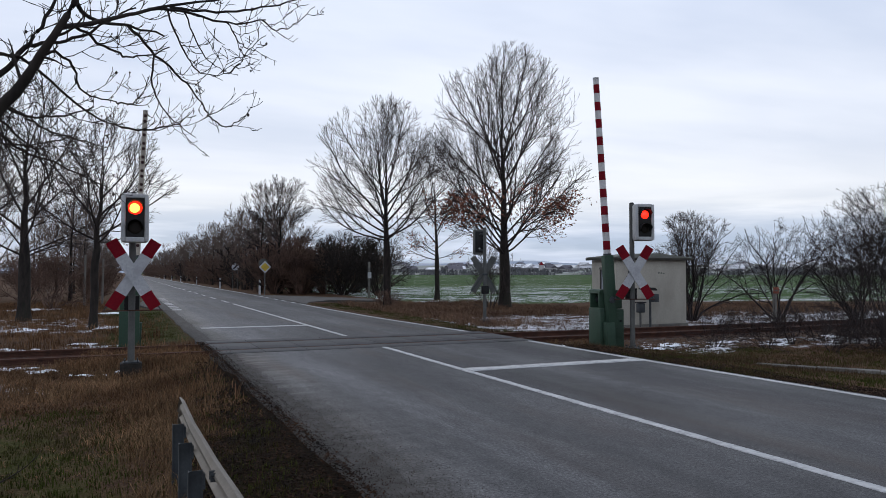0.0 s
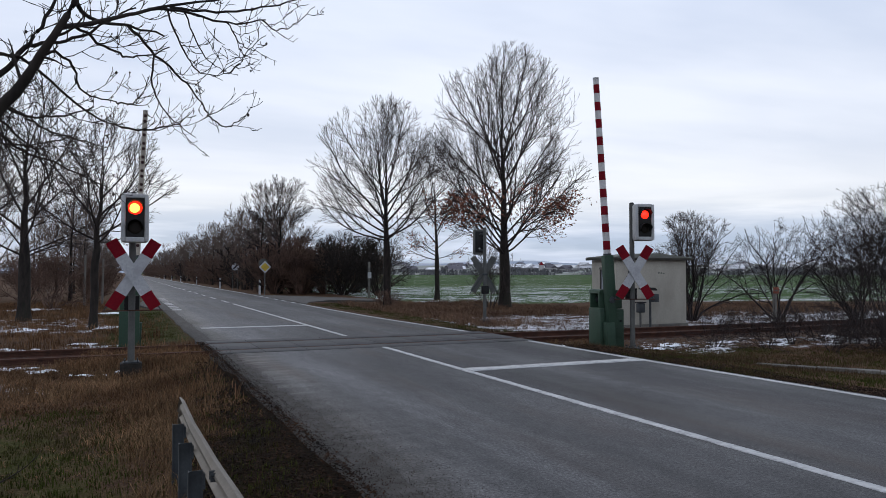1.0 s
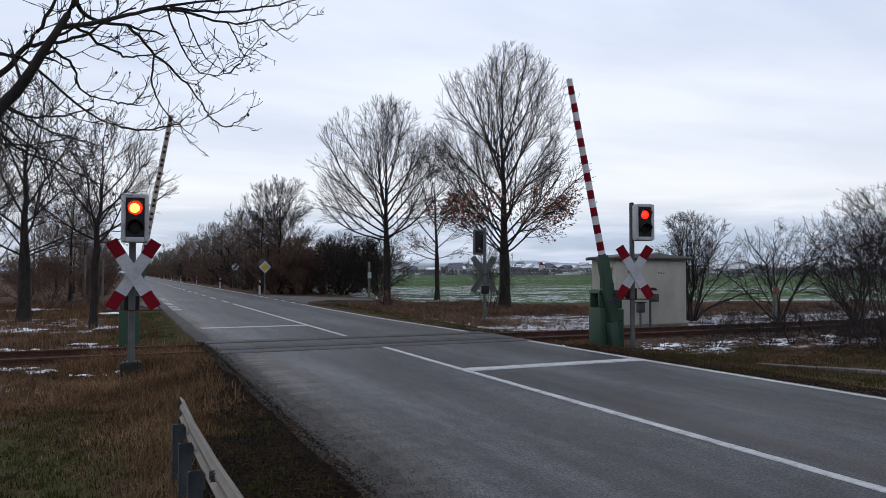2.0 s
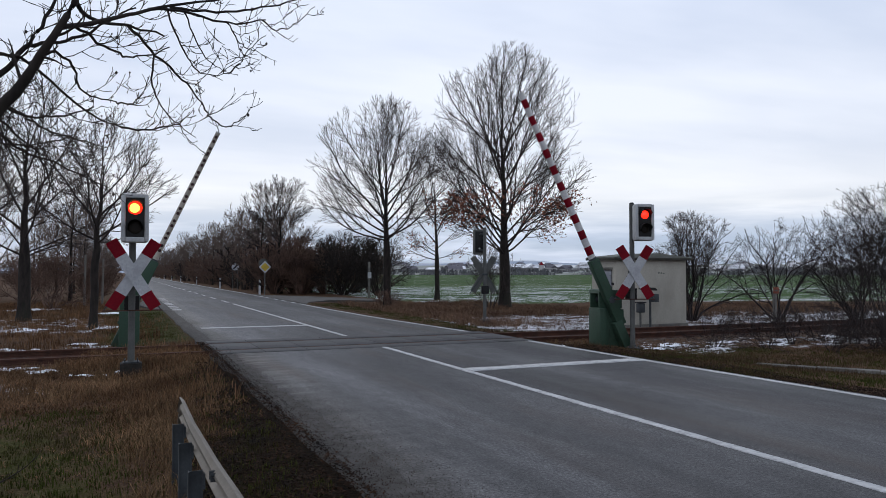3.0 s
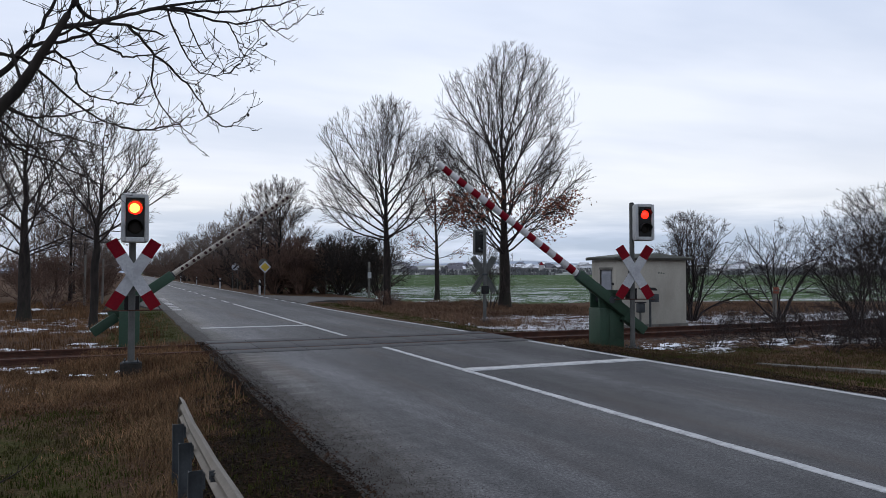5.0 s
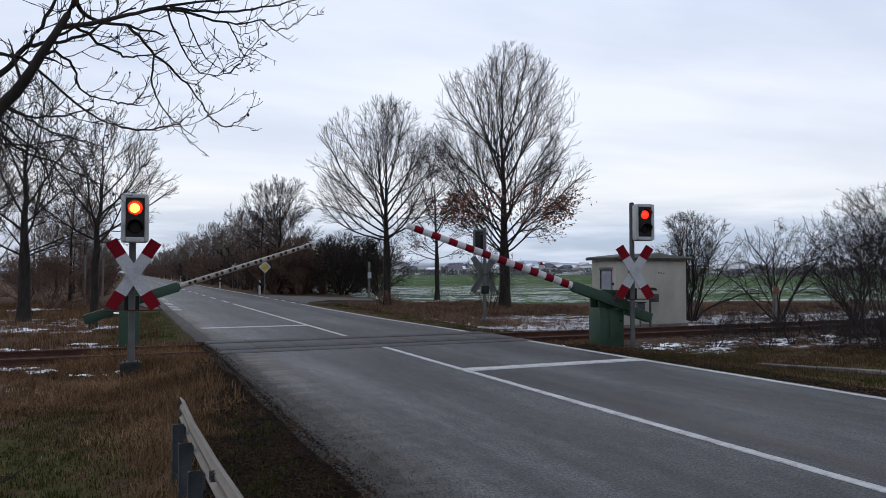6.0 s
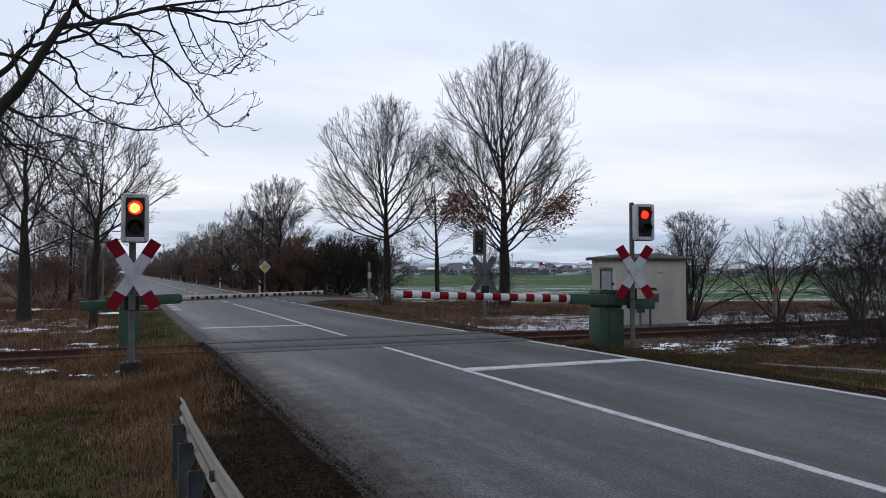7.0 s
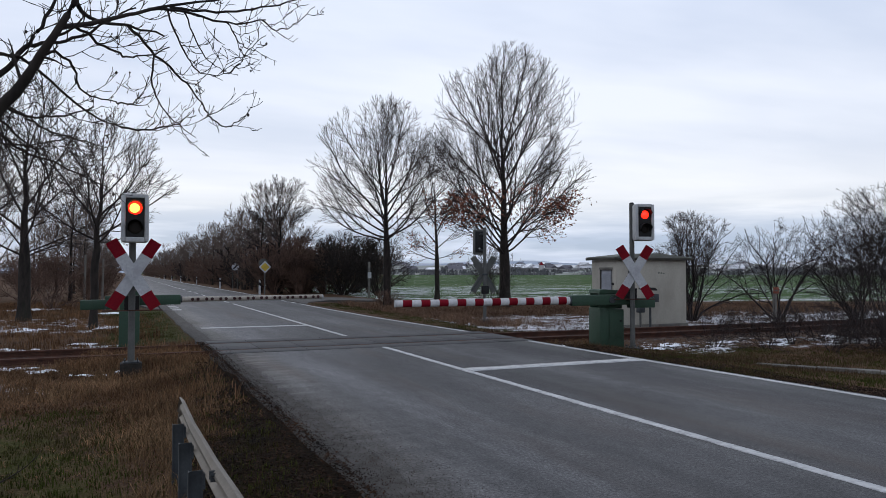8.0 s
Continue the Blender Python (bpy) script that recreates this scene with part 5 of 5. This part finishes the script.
build_signal(pose(0.15, 13.4, 0.0), "lit red crossing signal with crossbuck on a pole", True, 0.03, 2.86, 1.51)
build_signal(pose(10.44, 13.24, -0.02, 0, 0, -20), "lit red crossing signal with crossbuck beside the barrier", True, 0.19, 3.08, 1.57, core=False, lens_r=0.092, foot_top=-0.12)
build_signal(pose(10.62, 20.85, -0.02, 0, 0, 160), "crossing signal turned away, showing the grey back of its crossbuck", False, 0.14, 2.95, 1.50, back=True)

# ---- barriers ----


def build_barrier(m, label, length, striped, dx=0.0, thick=1.0, paint=None, cover=True):
    t = thing("level_crossing_barrier", m, label, "barrier", "half barriers of the level crossing")
    zp = 0.93
    h = part("drive_housing", box(dx - 0.125, dx + 0.30, -0.32, 0.20, -0.25, zp - 0.22, 0.015), GREEN, t, "green steel drive housing")
    if cover:
        part("front_cover", box(dx - 0.33, dx - 0.13, -0.34, 0.16, -0.25, zp - 0.19, 0.012), GREEN, h)
    part("access_door", box(dx - 0.08, dx + 0.26, -0.334, -0.322, 0.05, zp - 0.30, 0.004), GREEN, h)
    part("door_knob", rod((dx + 0.2, -0.334, 0.45), (dx + 0.2, -0.36, 0.45), 0.022, n=10), BLACK, h)
    for dy in (-0.24, 0.12):
        part("bearing", box(dx - (0.31 if cover else 0.12), dx + 0.29, dy - 0.03, dy + 0.03, zp - 0.21, zp + 0.16, 0.02), GREEN, t)
    x0 = -0.33 if cover else -0.14
    part("head_cover", prism([(dx + u, zp + v) for u, v in ((x0, 0.14), (0.31, 0.14), (0.29, 0.20), (x0 + 0.11, 0.235), (x0 + 0.02, 0.21))], -0.30, 0.16), GREEN, t)
    arm = part("arm", box(-1.00, 0.62, -0.50, -0.335, -0.115, 0.115, 0.015), GREEN, t, "green box arm that turns", pose(0, 0, zp))
    part("counterweight", box(0.50, 1.12, -0.52, -0.30, -0.19, 0.03, 0.02), GREEN, arm, "green counterweight")
    part("pivot_disc", rod((0, -0.525, 0), (0, 0.22, 0), 0.075, n=20), POST_STEEL, arm)
    for k in range(4):
        part("bolt", rod((-0.93 + 0.14 * (k % 2), -0.51, 0.06 - 0.12 * (k // 2)), (-0.93 + 0.14 * (k % 2), -0.495, 0.06 - 0.12 * (k // 2)), 0.014, n=6), POST_STEEL, arm)
    x_tip, x_root = -length, -1.01
    n_pairs = 10
    span = (x_root - x_tip - 0.16) / (n_pairs * 2 - 0.4)

    def boom(x0, x1, name, mat, lab="", grow=0.0):
        f = lambda x: (0.084 - 0.016 * (x_root - x) / (x_root - x_tip)) * thick + grow
        a, b = f(x0), f(x1)
        bm = bmesh.new()
        n = 20
        rings = []
        for x, q in ((x0, a), (x1, b)):
            rings.append([bm.verts.new((x, -0.42 + 0.8 * q * math.cos(6.2832 * i / n), q * math.sin(6.2832 * i / n))) for i in range(n)])
        for i in range(n):
            j = (i + 1) % n
            bm.faces.new((rings[0][i], rings[0][j], rings[1][j], rings[1][i]))
        bm.faces.new(rings[0][::-1])
        bm.faces.new(rings[1])
        bmesh.ops.recalc_face_normals(bm, faces=bm.faces)
        return part(name, bm, mat, arm, lab)

    boom(x_root - 0.03, x_root + 0.05, "boom_clamp", POST_STEEL, grow=0.012)
    if striped:
        boom(x_tip + 0.02, x_root, "boom", BOOM_WHITE, "white barrier boom")
        boom(x_tip, x_tip + 0.03, "end_cap", HOUSING_GREY, grow=0.004)
        x = x_tip + 0.16
        for k in range(n_pairs):
            boom(x, x + span, "red_band", RED, "red band of the boom", 0.0015)
            x += 2 * span
    else:
        boom(x_tip + 0.02, x_root, "boom", paint or BOOM_WHITE, "dull white back of the barrier boom")
        boom(x_tip, x_tip + 0.03, "end_cap", HOUSING_GREY, grow=0.004)
        step = (x_root - x_tip - 0.20) / 10
        for k in range(10):
            for dx in (0.0, 0.125):
                x = x_tip + 0.14 + k * step + dx
                part("reflector", rod((x, -0.378, 0), (x, -0.358, 0), 0.038, n=14), REFLECTOR, arm, "dark red round reflector")
    return arm


ARM_R = build_barrier(pose(10.05, 13.90, 0.0, 0, 0, -4.5), "green barrier drive with red and white boom", 5.0, True, 0.12)
ARM_L = build_barrier(pose(0.26, 17.86, -0.03, 0, 0, 180), "green barrier drive with reflector-studded white boom", 4.43, False, 0.02, 0.78, BOOM_DULL, False)

# ---- hut ----


def build_hut():
    t = thing("relay_hut", pose(14.07, 18.6, 0), "small rendered relay hut with flat roof", "hut")
    W, D, zb, zt = 2.76, 1.30, -0.35, 1.93
    part("wall", box(0, W, 0, 0.14, zb, zt, 0.004), RENDER_WALL, t)
    part("wall", box(0.0, 0.14, 0.145, 0.24, zb, zt), RENDER_WALL, t)
    part("wall", box(0.0, 0.14, 0.84, D - 0.145, zb, zt), RENDER_WALL, t)
    part("wall", box(0.0, 0.14, 0.24, 0.84, 1.62, zt), RENDER_WALL, t)
    part("wall", box(W - 0.14, W, 0.145, D - 0.145, zb, zt), RENDER_WALL, t)
    part("wall", box(0, W, D - 0.14, D, zb, zt), RENDER_WALL, t)
    part("plinth", box(-0.05, W + 0.05, -0.05, D + 0.05, zb, -0.10, 0.02), CONCRETE, t, "stained concrete plinth")
    d = part("door", box(0.03, 0.08, 0.25, 0.83, -0.1, 1.61, 0.004), DOOR_GREY, t, "grey metal door")
    for k in range(7):
        part("vent_slat", box(0.015, 0.03, 0.34, 0.74, 1.12 + k * 0.055, 1.15 + k * 0.055), DOOR_GREY, d)
    part("handle", box(0.0, 0.03, 0.74, 0.79, 0.75, 0.85, 0.008), BLACK, d)
    for ya, yb, za, zb in ((0.22, 0.248, -0.1, 1.64), (0.832, 0.86, -0.1, 1.64), (0.248, 0.832, 1.612, 1.64)):
        part("door_frame", box(-0.012, 0.05, ya, yb, za, zb), FASCIA, t, "dark door frame")
    part("lintel", box(-0.015, 0.0, 0.2, 0.9, 1.63, 1.70, 0.004), CONCRETE, t)
    roof = prism([(-0.14, zt + 0.005), (W + 0.14, zt + 0.005), (W + 0.14, zt + 0.10), (W * 0.55, zt + 0.22), (W * 0.4, zt + 0.22), (-0.14, zt + 0.10)], -0.12, D + 0.12)
    part("roof", roof, ROOF_FELT, t, "low pitched felt roof")
    part("fascia", box(-0.16, W + 0.16, -0.145, -0.122, zt + 0.0, zt + 0.075, 0.004), FASCIA, t)
    part("fascia", box(-0.165, -0.142, -0.12, D + 0.12, zt + 0.0, zt + 0.075, 0.004), FASCIA, t)
    part("wall_lamp", rod((-0.06, 0.16, 1.18), (0.0, 0.16, 1.18), 0.035, n=12), BLACK, t)
    # scratched lettering that cannot be made out
    for k in range(3):
        part("scrawl", box(1.62 + 0.10 * k, 1.68 + 0.10 * k, -0.003, 0.001, 1.50, 1.56 - 0.015 * k), ROOF_FELT, t)
    part("downpipe", rod((W + 0.03, 0.1, zb), (W + 0.03, 0.1, zt), 0.035, n=12), GALV, t)


build_hut()


def build_track_gear():
    t = thing("signal_phone_post", at_ground(14.62, 17.7), "dark post with phone box by the track", "phone post")
    part("post", rod((0, 0, -0.1), (0, 0, 1.18), 0.035, n=12), POST_STEEL, t)
    part("phone_box", box(-0.02, 0.24, -0.12, 0.05, 0.82, 1.06, 0.015), POST_STEEL, t)
    part("hood", prism([(-0.38, 1.2), (0.14, 1.16), (0.16, 1.2), (0.08, 1.25), (-0.34, 1.27)], -0.14, 0.08), BLACK, t, "black curved weather hood")
    t = thing("white_stone", pose(8.62, 13.25, -0.04), "small white stone beside the road", "stone")
    bm = bmesh.new()
    bmesh.ops.create_icosphere(bm, subdivisions=2, radius=0.06)
    for v in bm.verts:
        v.co *= 1 + 0.25 * noise.noise(v.co * 20)
    bmesh.ops.scale(bm, vec=(1.2, 0.9, 0.7), verts=bm.verts)
    part("stone", bm, SNOW, t)
    t = thing("cable_terminal", at_ground(14.25, 17.7), "grey cable terminal box on a short post", "terminal box")
    part("post", rod((0, 0, -0.1), (0, 0, 0.72), 0.032, n=10), GALV, t)
    part("terminal_box", box(-0.1, 0.12, -0.08, 0.08, 0.5, 0.78, 0.02), POST_STEEL, t)
    part("lid", box(-0.13, 0.15, -0.1, 0.1, 0.785, 0.82, 0.008), BLACK, t)
    t = thing("marker_post", at_ground(20.6, 18.45), "slim concrete post with a small faded red plate", "marker post")
    part("post", box(-0.055, 0.055, -0.05, 0.05, -0.2, 1.12, 0.01), CONCRETE, t)
    pl = part("plate", box(-0.13, 0.13, -0.075, -0.055, 1.02, 1.24, 0.006), FADED_RED, t, "faded red plate")
    part("plate_band", box(-0.09, 0.09, -0.079, -0.0755, 1.10, 1.15), CONCRETE, pl)
    t = thing("concrete_trough", pose(12.3, 8.4, gz(12.3, 8.4) - 0.02, 0, 0, -56), "long low concrete cable trough in the grass", "cable trough")
    for k in range(7):
        x = -2.3 + k * 1.01
        part("cover", box(x, x + 1.0, -0.11, 0.11, -0.2, 0.07 + 0.006 * (k % 2), 0.012), CONCRETE, t)


build_track_gear()

# ---- guardrail ----


def build_guardrail():
    t = thing("guardrail", pose(0.478, 0, 0), "weathered steel guardrail ending in the grass", "guardrail")
    prof = [(0.00, 0.0), (0.025, -0.01), (0.075, -0.055), (0.075, -0.085), (0.01, -0.135), (0.01, -0.175), (0.075, -0.225), (0.075, -0.255), (0.025, -0.30), (0.00, -0.31)]
    V, n = [], 40
    for i in range(n + 1):
        y = -3 + 10.2 * i / n
        top = float(np.interp(y, [-3, 3.5, 4.3, 5.9, 7.05], [0.80, 0.55, 0.497, 0.435, 0.44])) - 2.0 * max(0, y - 6.9) ** 2
        for dx in (0.0, 0.006):
            for x, z in prof:
                V.append((0.5 * x + dx, y, top + 0.58 * z))
    k = len(prof)
    idx = np.arange(len(V)).reshape(n + 1, 2, k)
    F = []
    for s in (0, 1):
        F.append(np.stack([idx[:-1, s, :-1], idx[:-1, s, 1:], idx[1:, s, 1:], idx[1:, s, :-1]], -1).reshape(-1, 4))
    for e in (0, k - 1):
        F.append(np.stack([idx[:-1, 0, e], idx[1:, 0, e], idx[1:, 1, e], idx[:-1, 1, e]], -1).reshape(-1, 4))
    F.append(np.stack([idx[-1, 0, :-1], idx[-1, 0, 1:], idx[-1, 1, 1:], idx[-1, 1, :-1]], -1).reshape(-1, 4))
    me = raw_mesh("beam", V, np.concatenate(F), GUARD); me.shade_smooth(); me.set_sharp_from_angle(angle=radians(35))
    b = new("beam", me); b.parent = t
    tagged(b, "pale weathered W-profile beam")
    for y in (4.27, 4.33):
        for dz in (-0.155, -0.19):
            part("bolt", rod((-0.016, y, 0.535 + 0.75 * dz), (0.03, y, 0.535 + 0.75 * dz), 0.012, n=8), POST_STEEL, b)
    for y in (0.5, 2.6, 4.75, 5.55, 6.25):
        p = part("post", box(-0.09, -0.014, y - 0.004, y + 0.004, -0.6, 0.33), POST_STEEL, t)
        part("flange", box(-0.096, -0.09, y - 0.025, y + 0.025, -0.6, 0.33), POST_STEEL, p)
        part("flange", box(-0.014, -0.008, y - 0.025, y + 0.025, -0.6, 0.33), POST_STEEL, p)
        part("spacer", box(-0.008, 0.004, y - 0.03, y + 0.03, 0.22, 0.31), POST_STEEL, p)


build_guardrail()

# ---- road signs ----


def disc_plate(r, y0, y1, n=28):
    return prism([(r * math.cos(6.2832 * i / n), r * math.sin(6.2832 * i / n)) for i in range(n)], y0, y1)


def build_signs():
    t = thing("priority_sign", at_ground(8.95, 50.8), "yellow and white diamond priority sign on a post", "road sign")
    part("post", rod((0, 0, -0.2), (0, 0, 2.45), 0.04, n=10), GALV, t)
    pl = part("plate", prism([(0, -0.42), (0.42, 0), (0, 0.42), (-0.42, 0)], -0.06, -0.045), WHITE, t, "", pose(0, 0, 1.95))
    part("yellow_field", prism([(0, -0.30), (0.30, 0), (0, 0.30), (-0.30, 0)], -0.064, -0.0605), YELLOW, pl)
    part("round_plate", disc_plate(0.32, 0.045, 0.06), GALV, t, "grey back of a round sign", pose(-0.1, 0, 2.2))
    t = thing("round_road_sign", at_ground(9.44, 68.8), "white round end-of-limit sign on two posts", "road sign")
    for x in (-0.2, 0.2):
        part("post", rod((x, 0, -0.2), (x, 0, 2.3), 0.03, n=8), GALV, t)
    pl = part("plate", disc_plate(0.32, -0.06, -0.045), WHITE, t, "", pose(0, 0, 2.1))
    part("slash", prism([(-0.24, -0.14), (-0.14, -0.24), (0.24, 0.14), (0.14, 0.24)], -0.064, -0.0605), BLACK, pl)
    G = "roadside delineator posts"
    t = thing("delineator_post", at_ground(8.85, 52.2), "white delineator post with black band", "delineator", G)
    part("post", prism([(-0.07, -0.2), (0.07, -0.2), (0.06, 0.98), (-0.02, 1.05), (-0.06, 1.0)], -0.05, 0.05), WHITE, t)
    part("band", prism([(-0.075, 0.68), (0.075, 0.62), (0.072, 0.84), (-0.072, 0.9)], -0.055, 0.055), BLACK, t)
    y = 75.0
    for k in range(7):
        copy_thing(t, at_ground(8.85, y))
        y += 25 + 3 * (k % 2)
    t = thing("wooden_post", at_ground(15.05, 57.7), "thin grey wooden post at the side road", "post")
    part("post", box(-0.06, 0.06, -0.05, 0.05, -0.2, 2.5, 0.01), WOOD_POST, t)
    part("top_piece", box(-0.11, 0.11, -0.065, -0.051, 2.0, 2.5, 0.01), WOOD_POST, t)
    t = thing("marker_post", at_ground(15.5, 47.9), "grey concrete post with a small white box", "post")
    part("post", box(-0.07, 0.07, -0.06, 0.06, -0.2, 2.45, 0.01), CONCRETE, t)
    part("box", box(-0.12, 0.12, -0.16, -0.061, 1.35, 1.75, 0.015), HOUSING_GREY, t)
    for x, y, h in ((-1.75, 41, 2.6), (-0.95, 42, 2.4)):
        t = thing("wooden_post", at_ground(x, y), "grey wooden post beside the wood", "post")
        part("post", rod((0, 0, -0.2), (0.03, 0, h), 0.06, 0.05, 8), WOOD_POST, t)


build_signs()

# ---- village and hills on the horizon ----


def build_far():
    r = random.Random(9)
    slope = lambda dist: -0.3 + 7.5 * max(0, (dist - 470) / 330) ** 1.3
    V, F = [], []
    for i in range(61):
        b = radians(4 + 66 * i / 60)
        for dist in (465, 540, 620, 700, 790, 900):
            V.append((dist * math.sin(b), dist * math.cos(b), slope(dist) + (0.7 * math.sin(i * 0.7) if dist > 600 else -0.05)))
    for i in range(60):
        for j in range(5):
            a = i * 6 + j
            F.append((a, a + 6, a + 7, a + 1))
    me = raw_mesh("far_slope", V, F, FAR_LAND); me.shade_smooth()
    tagged(new("far_slope", me), "gentle far slope with patches of snow", "slope", kind="structure")
    G = "houses of the far village"

    def house(m, w, d, h, rh, snowy):
        t = thing("house", m, "far village house under a " + ("snowy" if snowy else "slate") + " gable roof", "house", G)
        part("wall", box(-w / 2, w / 2, -d / 2, d / 2, -1, h), FAR_WALL, t)
        part("roof", prism([(-d / 2 - 0.4, h - 0.1), (d / 2 + 0.4, h - 0.1), (0, h + rh)], -w / 2 - 0.3, w / 2 + 0.3), FAR_ROOF_SNOW if snowy else FAR_ROOF, t, "", pose(0, 0, 0, 0, 0, 90))
        for k in range(3):
            x = -w / 2 + w * (k + 0.5) / 3
            part("window", box(x - 0.5, x + 0.5, -d / 2 - 0.06, -d / 2 - 0.01, 0.6, 1.6), FAR_PANE, t)
    # bearings right of the road's line, in degrees
    for k in range(84):
        b = radians(r.choice((r.uniform(20, 33), r.uniform(27, 42), r.uniform(44, 56))))
        dist = r.uniform(600, 880)
        x, y = dist * math.sin(b), dist * math.cos(b)
        house(pose(x, y, slope(dist), 0, 0, -math.degrees(b) + r.uniform(-60, 60)), r.uniform(7, 12), r.uniform(6, 8), r.uniform(1.9, 2.8), r.uniform(1.7, 2.6), r.random() < 0.55)
    t = thing("church_tower", pose(620 * math.sin(radians(31.4)), 620 * math.cos(radians(31.4)), slope(620)), "far tower with a red roof", "tower")
    part("wall", box(-1.6, 1.6, -1.6, 1.6, -1, 5), FAR_WALL, t)
    bm = bmesh.new()
    bmesh.ops.create_cone(bm, cap_ends=True, segments=4, radius1=2.4, radius2=0.1, depth=3.0, matrix=Matrix.Translation((0, 0, 6.5)) @ Matrix.Rotation(0.785, 4, "Z"))
    part("roof", bm, RED, t)
    # hedges and trees between the houses
    V, F, off = [], [], 0
    rr = np.random.RandomState(12)
    for k in range(420):
        b = radians(rr.uniform(14, 60))
        dist = rr.uniform(440, 700)
        p = np.array((dist * math.sin(b), dist * math.cos(b), slope(dist)))
        h = rr.uniform(2.5, 5.0) if rr.rand() < 0.25 else rr.uniform(0.8, 2.2)
        n = 16
        for j in range(n):
            q = p + np.array((rr.normal(0, 2.6), rr.normal(0, 2.6), 0))
            s = h * rr.uniform(0.5, 1)
            w = rr.uniform(0.5, 1.3)
            a = rr.uniform(0, 3.14)
            V += [tuple(q + (math.cos(a) * w, math.sin(a) * w, -0.5)), tuple(q + (-math.sin(a) * w, math.cos(a) * w, -0.5)), tuple(q + (-math.cos(a) * w, -math.sin(a) * w, -0.5)), tuple(q + (rr.normal(0, 0.3), rr.normal(0, 0.3), s))]
            F += [(off, off + 1, off + 3), (off + 1, off + 2, off + 3), (off + 2, off, off + 3)]
            off += 4
    stuff("far_hedges", raw_mesh("far_hedges", V, F, FAR_HEDGE), "dark hedges and trees round the far village", "hedge")
    # low ridge far behind, its distance haze painted into the colour
    V, F = [], []
    n = 160
    for i in range(n + 1):
        b = radians(-40 + 130 * i / n)
        h = 24 + 13 * math.sin(i * 0.09 + 0.6) + 5 * math.sin(i * 0.31) + 1.5 * math.sin(i * 1.1)
        for dist, z in ((1500, -2), (1900, h * 0.55), (2500, h), (2700, -2)):
            V.append((dist * math.sin(b), dist * math.cos(b), z))
    for i in range(n):
        for j in range(3):
            a = i * 4 + j
            F.append((a, a + 1, a + 5, a + 4))
    me = raw_mesh("backdrop", V, F, HAZE_HILL); me.shade_smooth()
    tagged(new("backdrop", me), "snowy hills on the horizon, coloured with pale blue haze", "hills", kind="structure")


build_far()


# ---- what moves ----


def motions():
    zp = 0.93
    right = [(0.0, 86.2), (0.7, 86.2), (1.25, 86.2), (1.4, 85.2), (1.55, 83.3), (1.7, 81.8), (2.25, 74.6), (2.8, 67.0), (3.0, 64.0), (3.5, 56.5), (4.0, 49.4), (4.5, 42.5), (4.7, 39.6), (5.25, 30.9), (5.8, 21.8), (6.0, 18.3), (6.2, 14.8), (6.5, 9.3), (6.8, 4.5), (7.0, 2.0), (7.2, 0.2), (7.4, -0.1), (7.7, -0.2), (8.0, -0.2)]
    left = [(0.0, 87.6), (0.7, 87.6), (1.25, 87.6), (1.4, 86.8), (1.55, 85.1), (1.7, 83.7), (2.25, 76.3), (2.8, 68.6), (3.0, 65.7), (3.5, 58.4), (4.0, 51.1), (4.5, 43.6), (4.7, 40.4), (5.25, 31.3), (5.8, 21.8), (6.0, 18.1), (6.2, 14.3), (6.5, 8.0), (6.8, 3.5), (7.0, 1.7), (7.2, 0.5), (7.4, 0.4), (7.7, 0.4), (8.0, 0.4)]
    walk(ARM_R, [(t, pose(0, 0, zp, 0, a, 0)) for t, a in right])
    walk(ARM_L, [(t, pose(0, 0, zp, 0, a, 0)) for t, a in left])


motions()
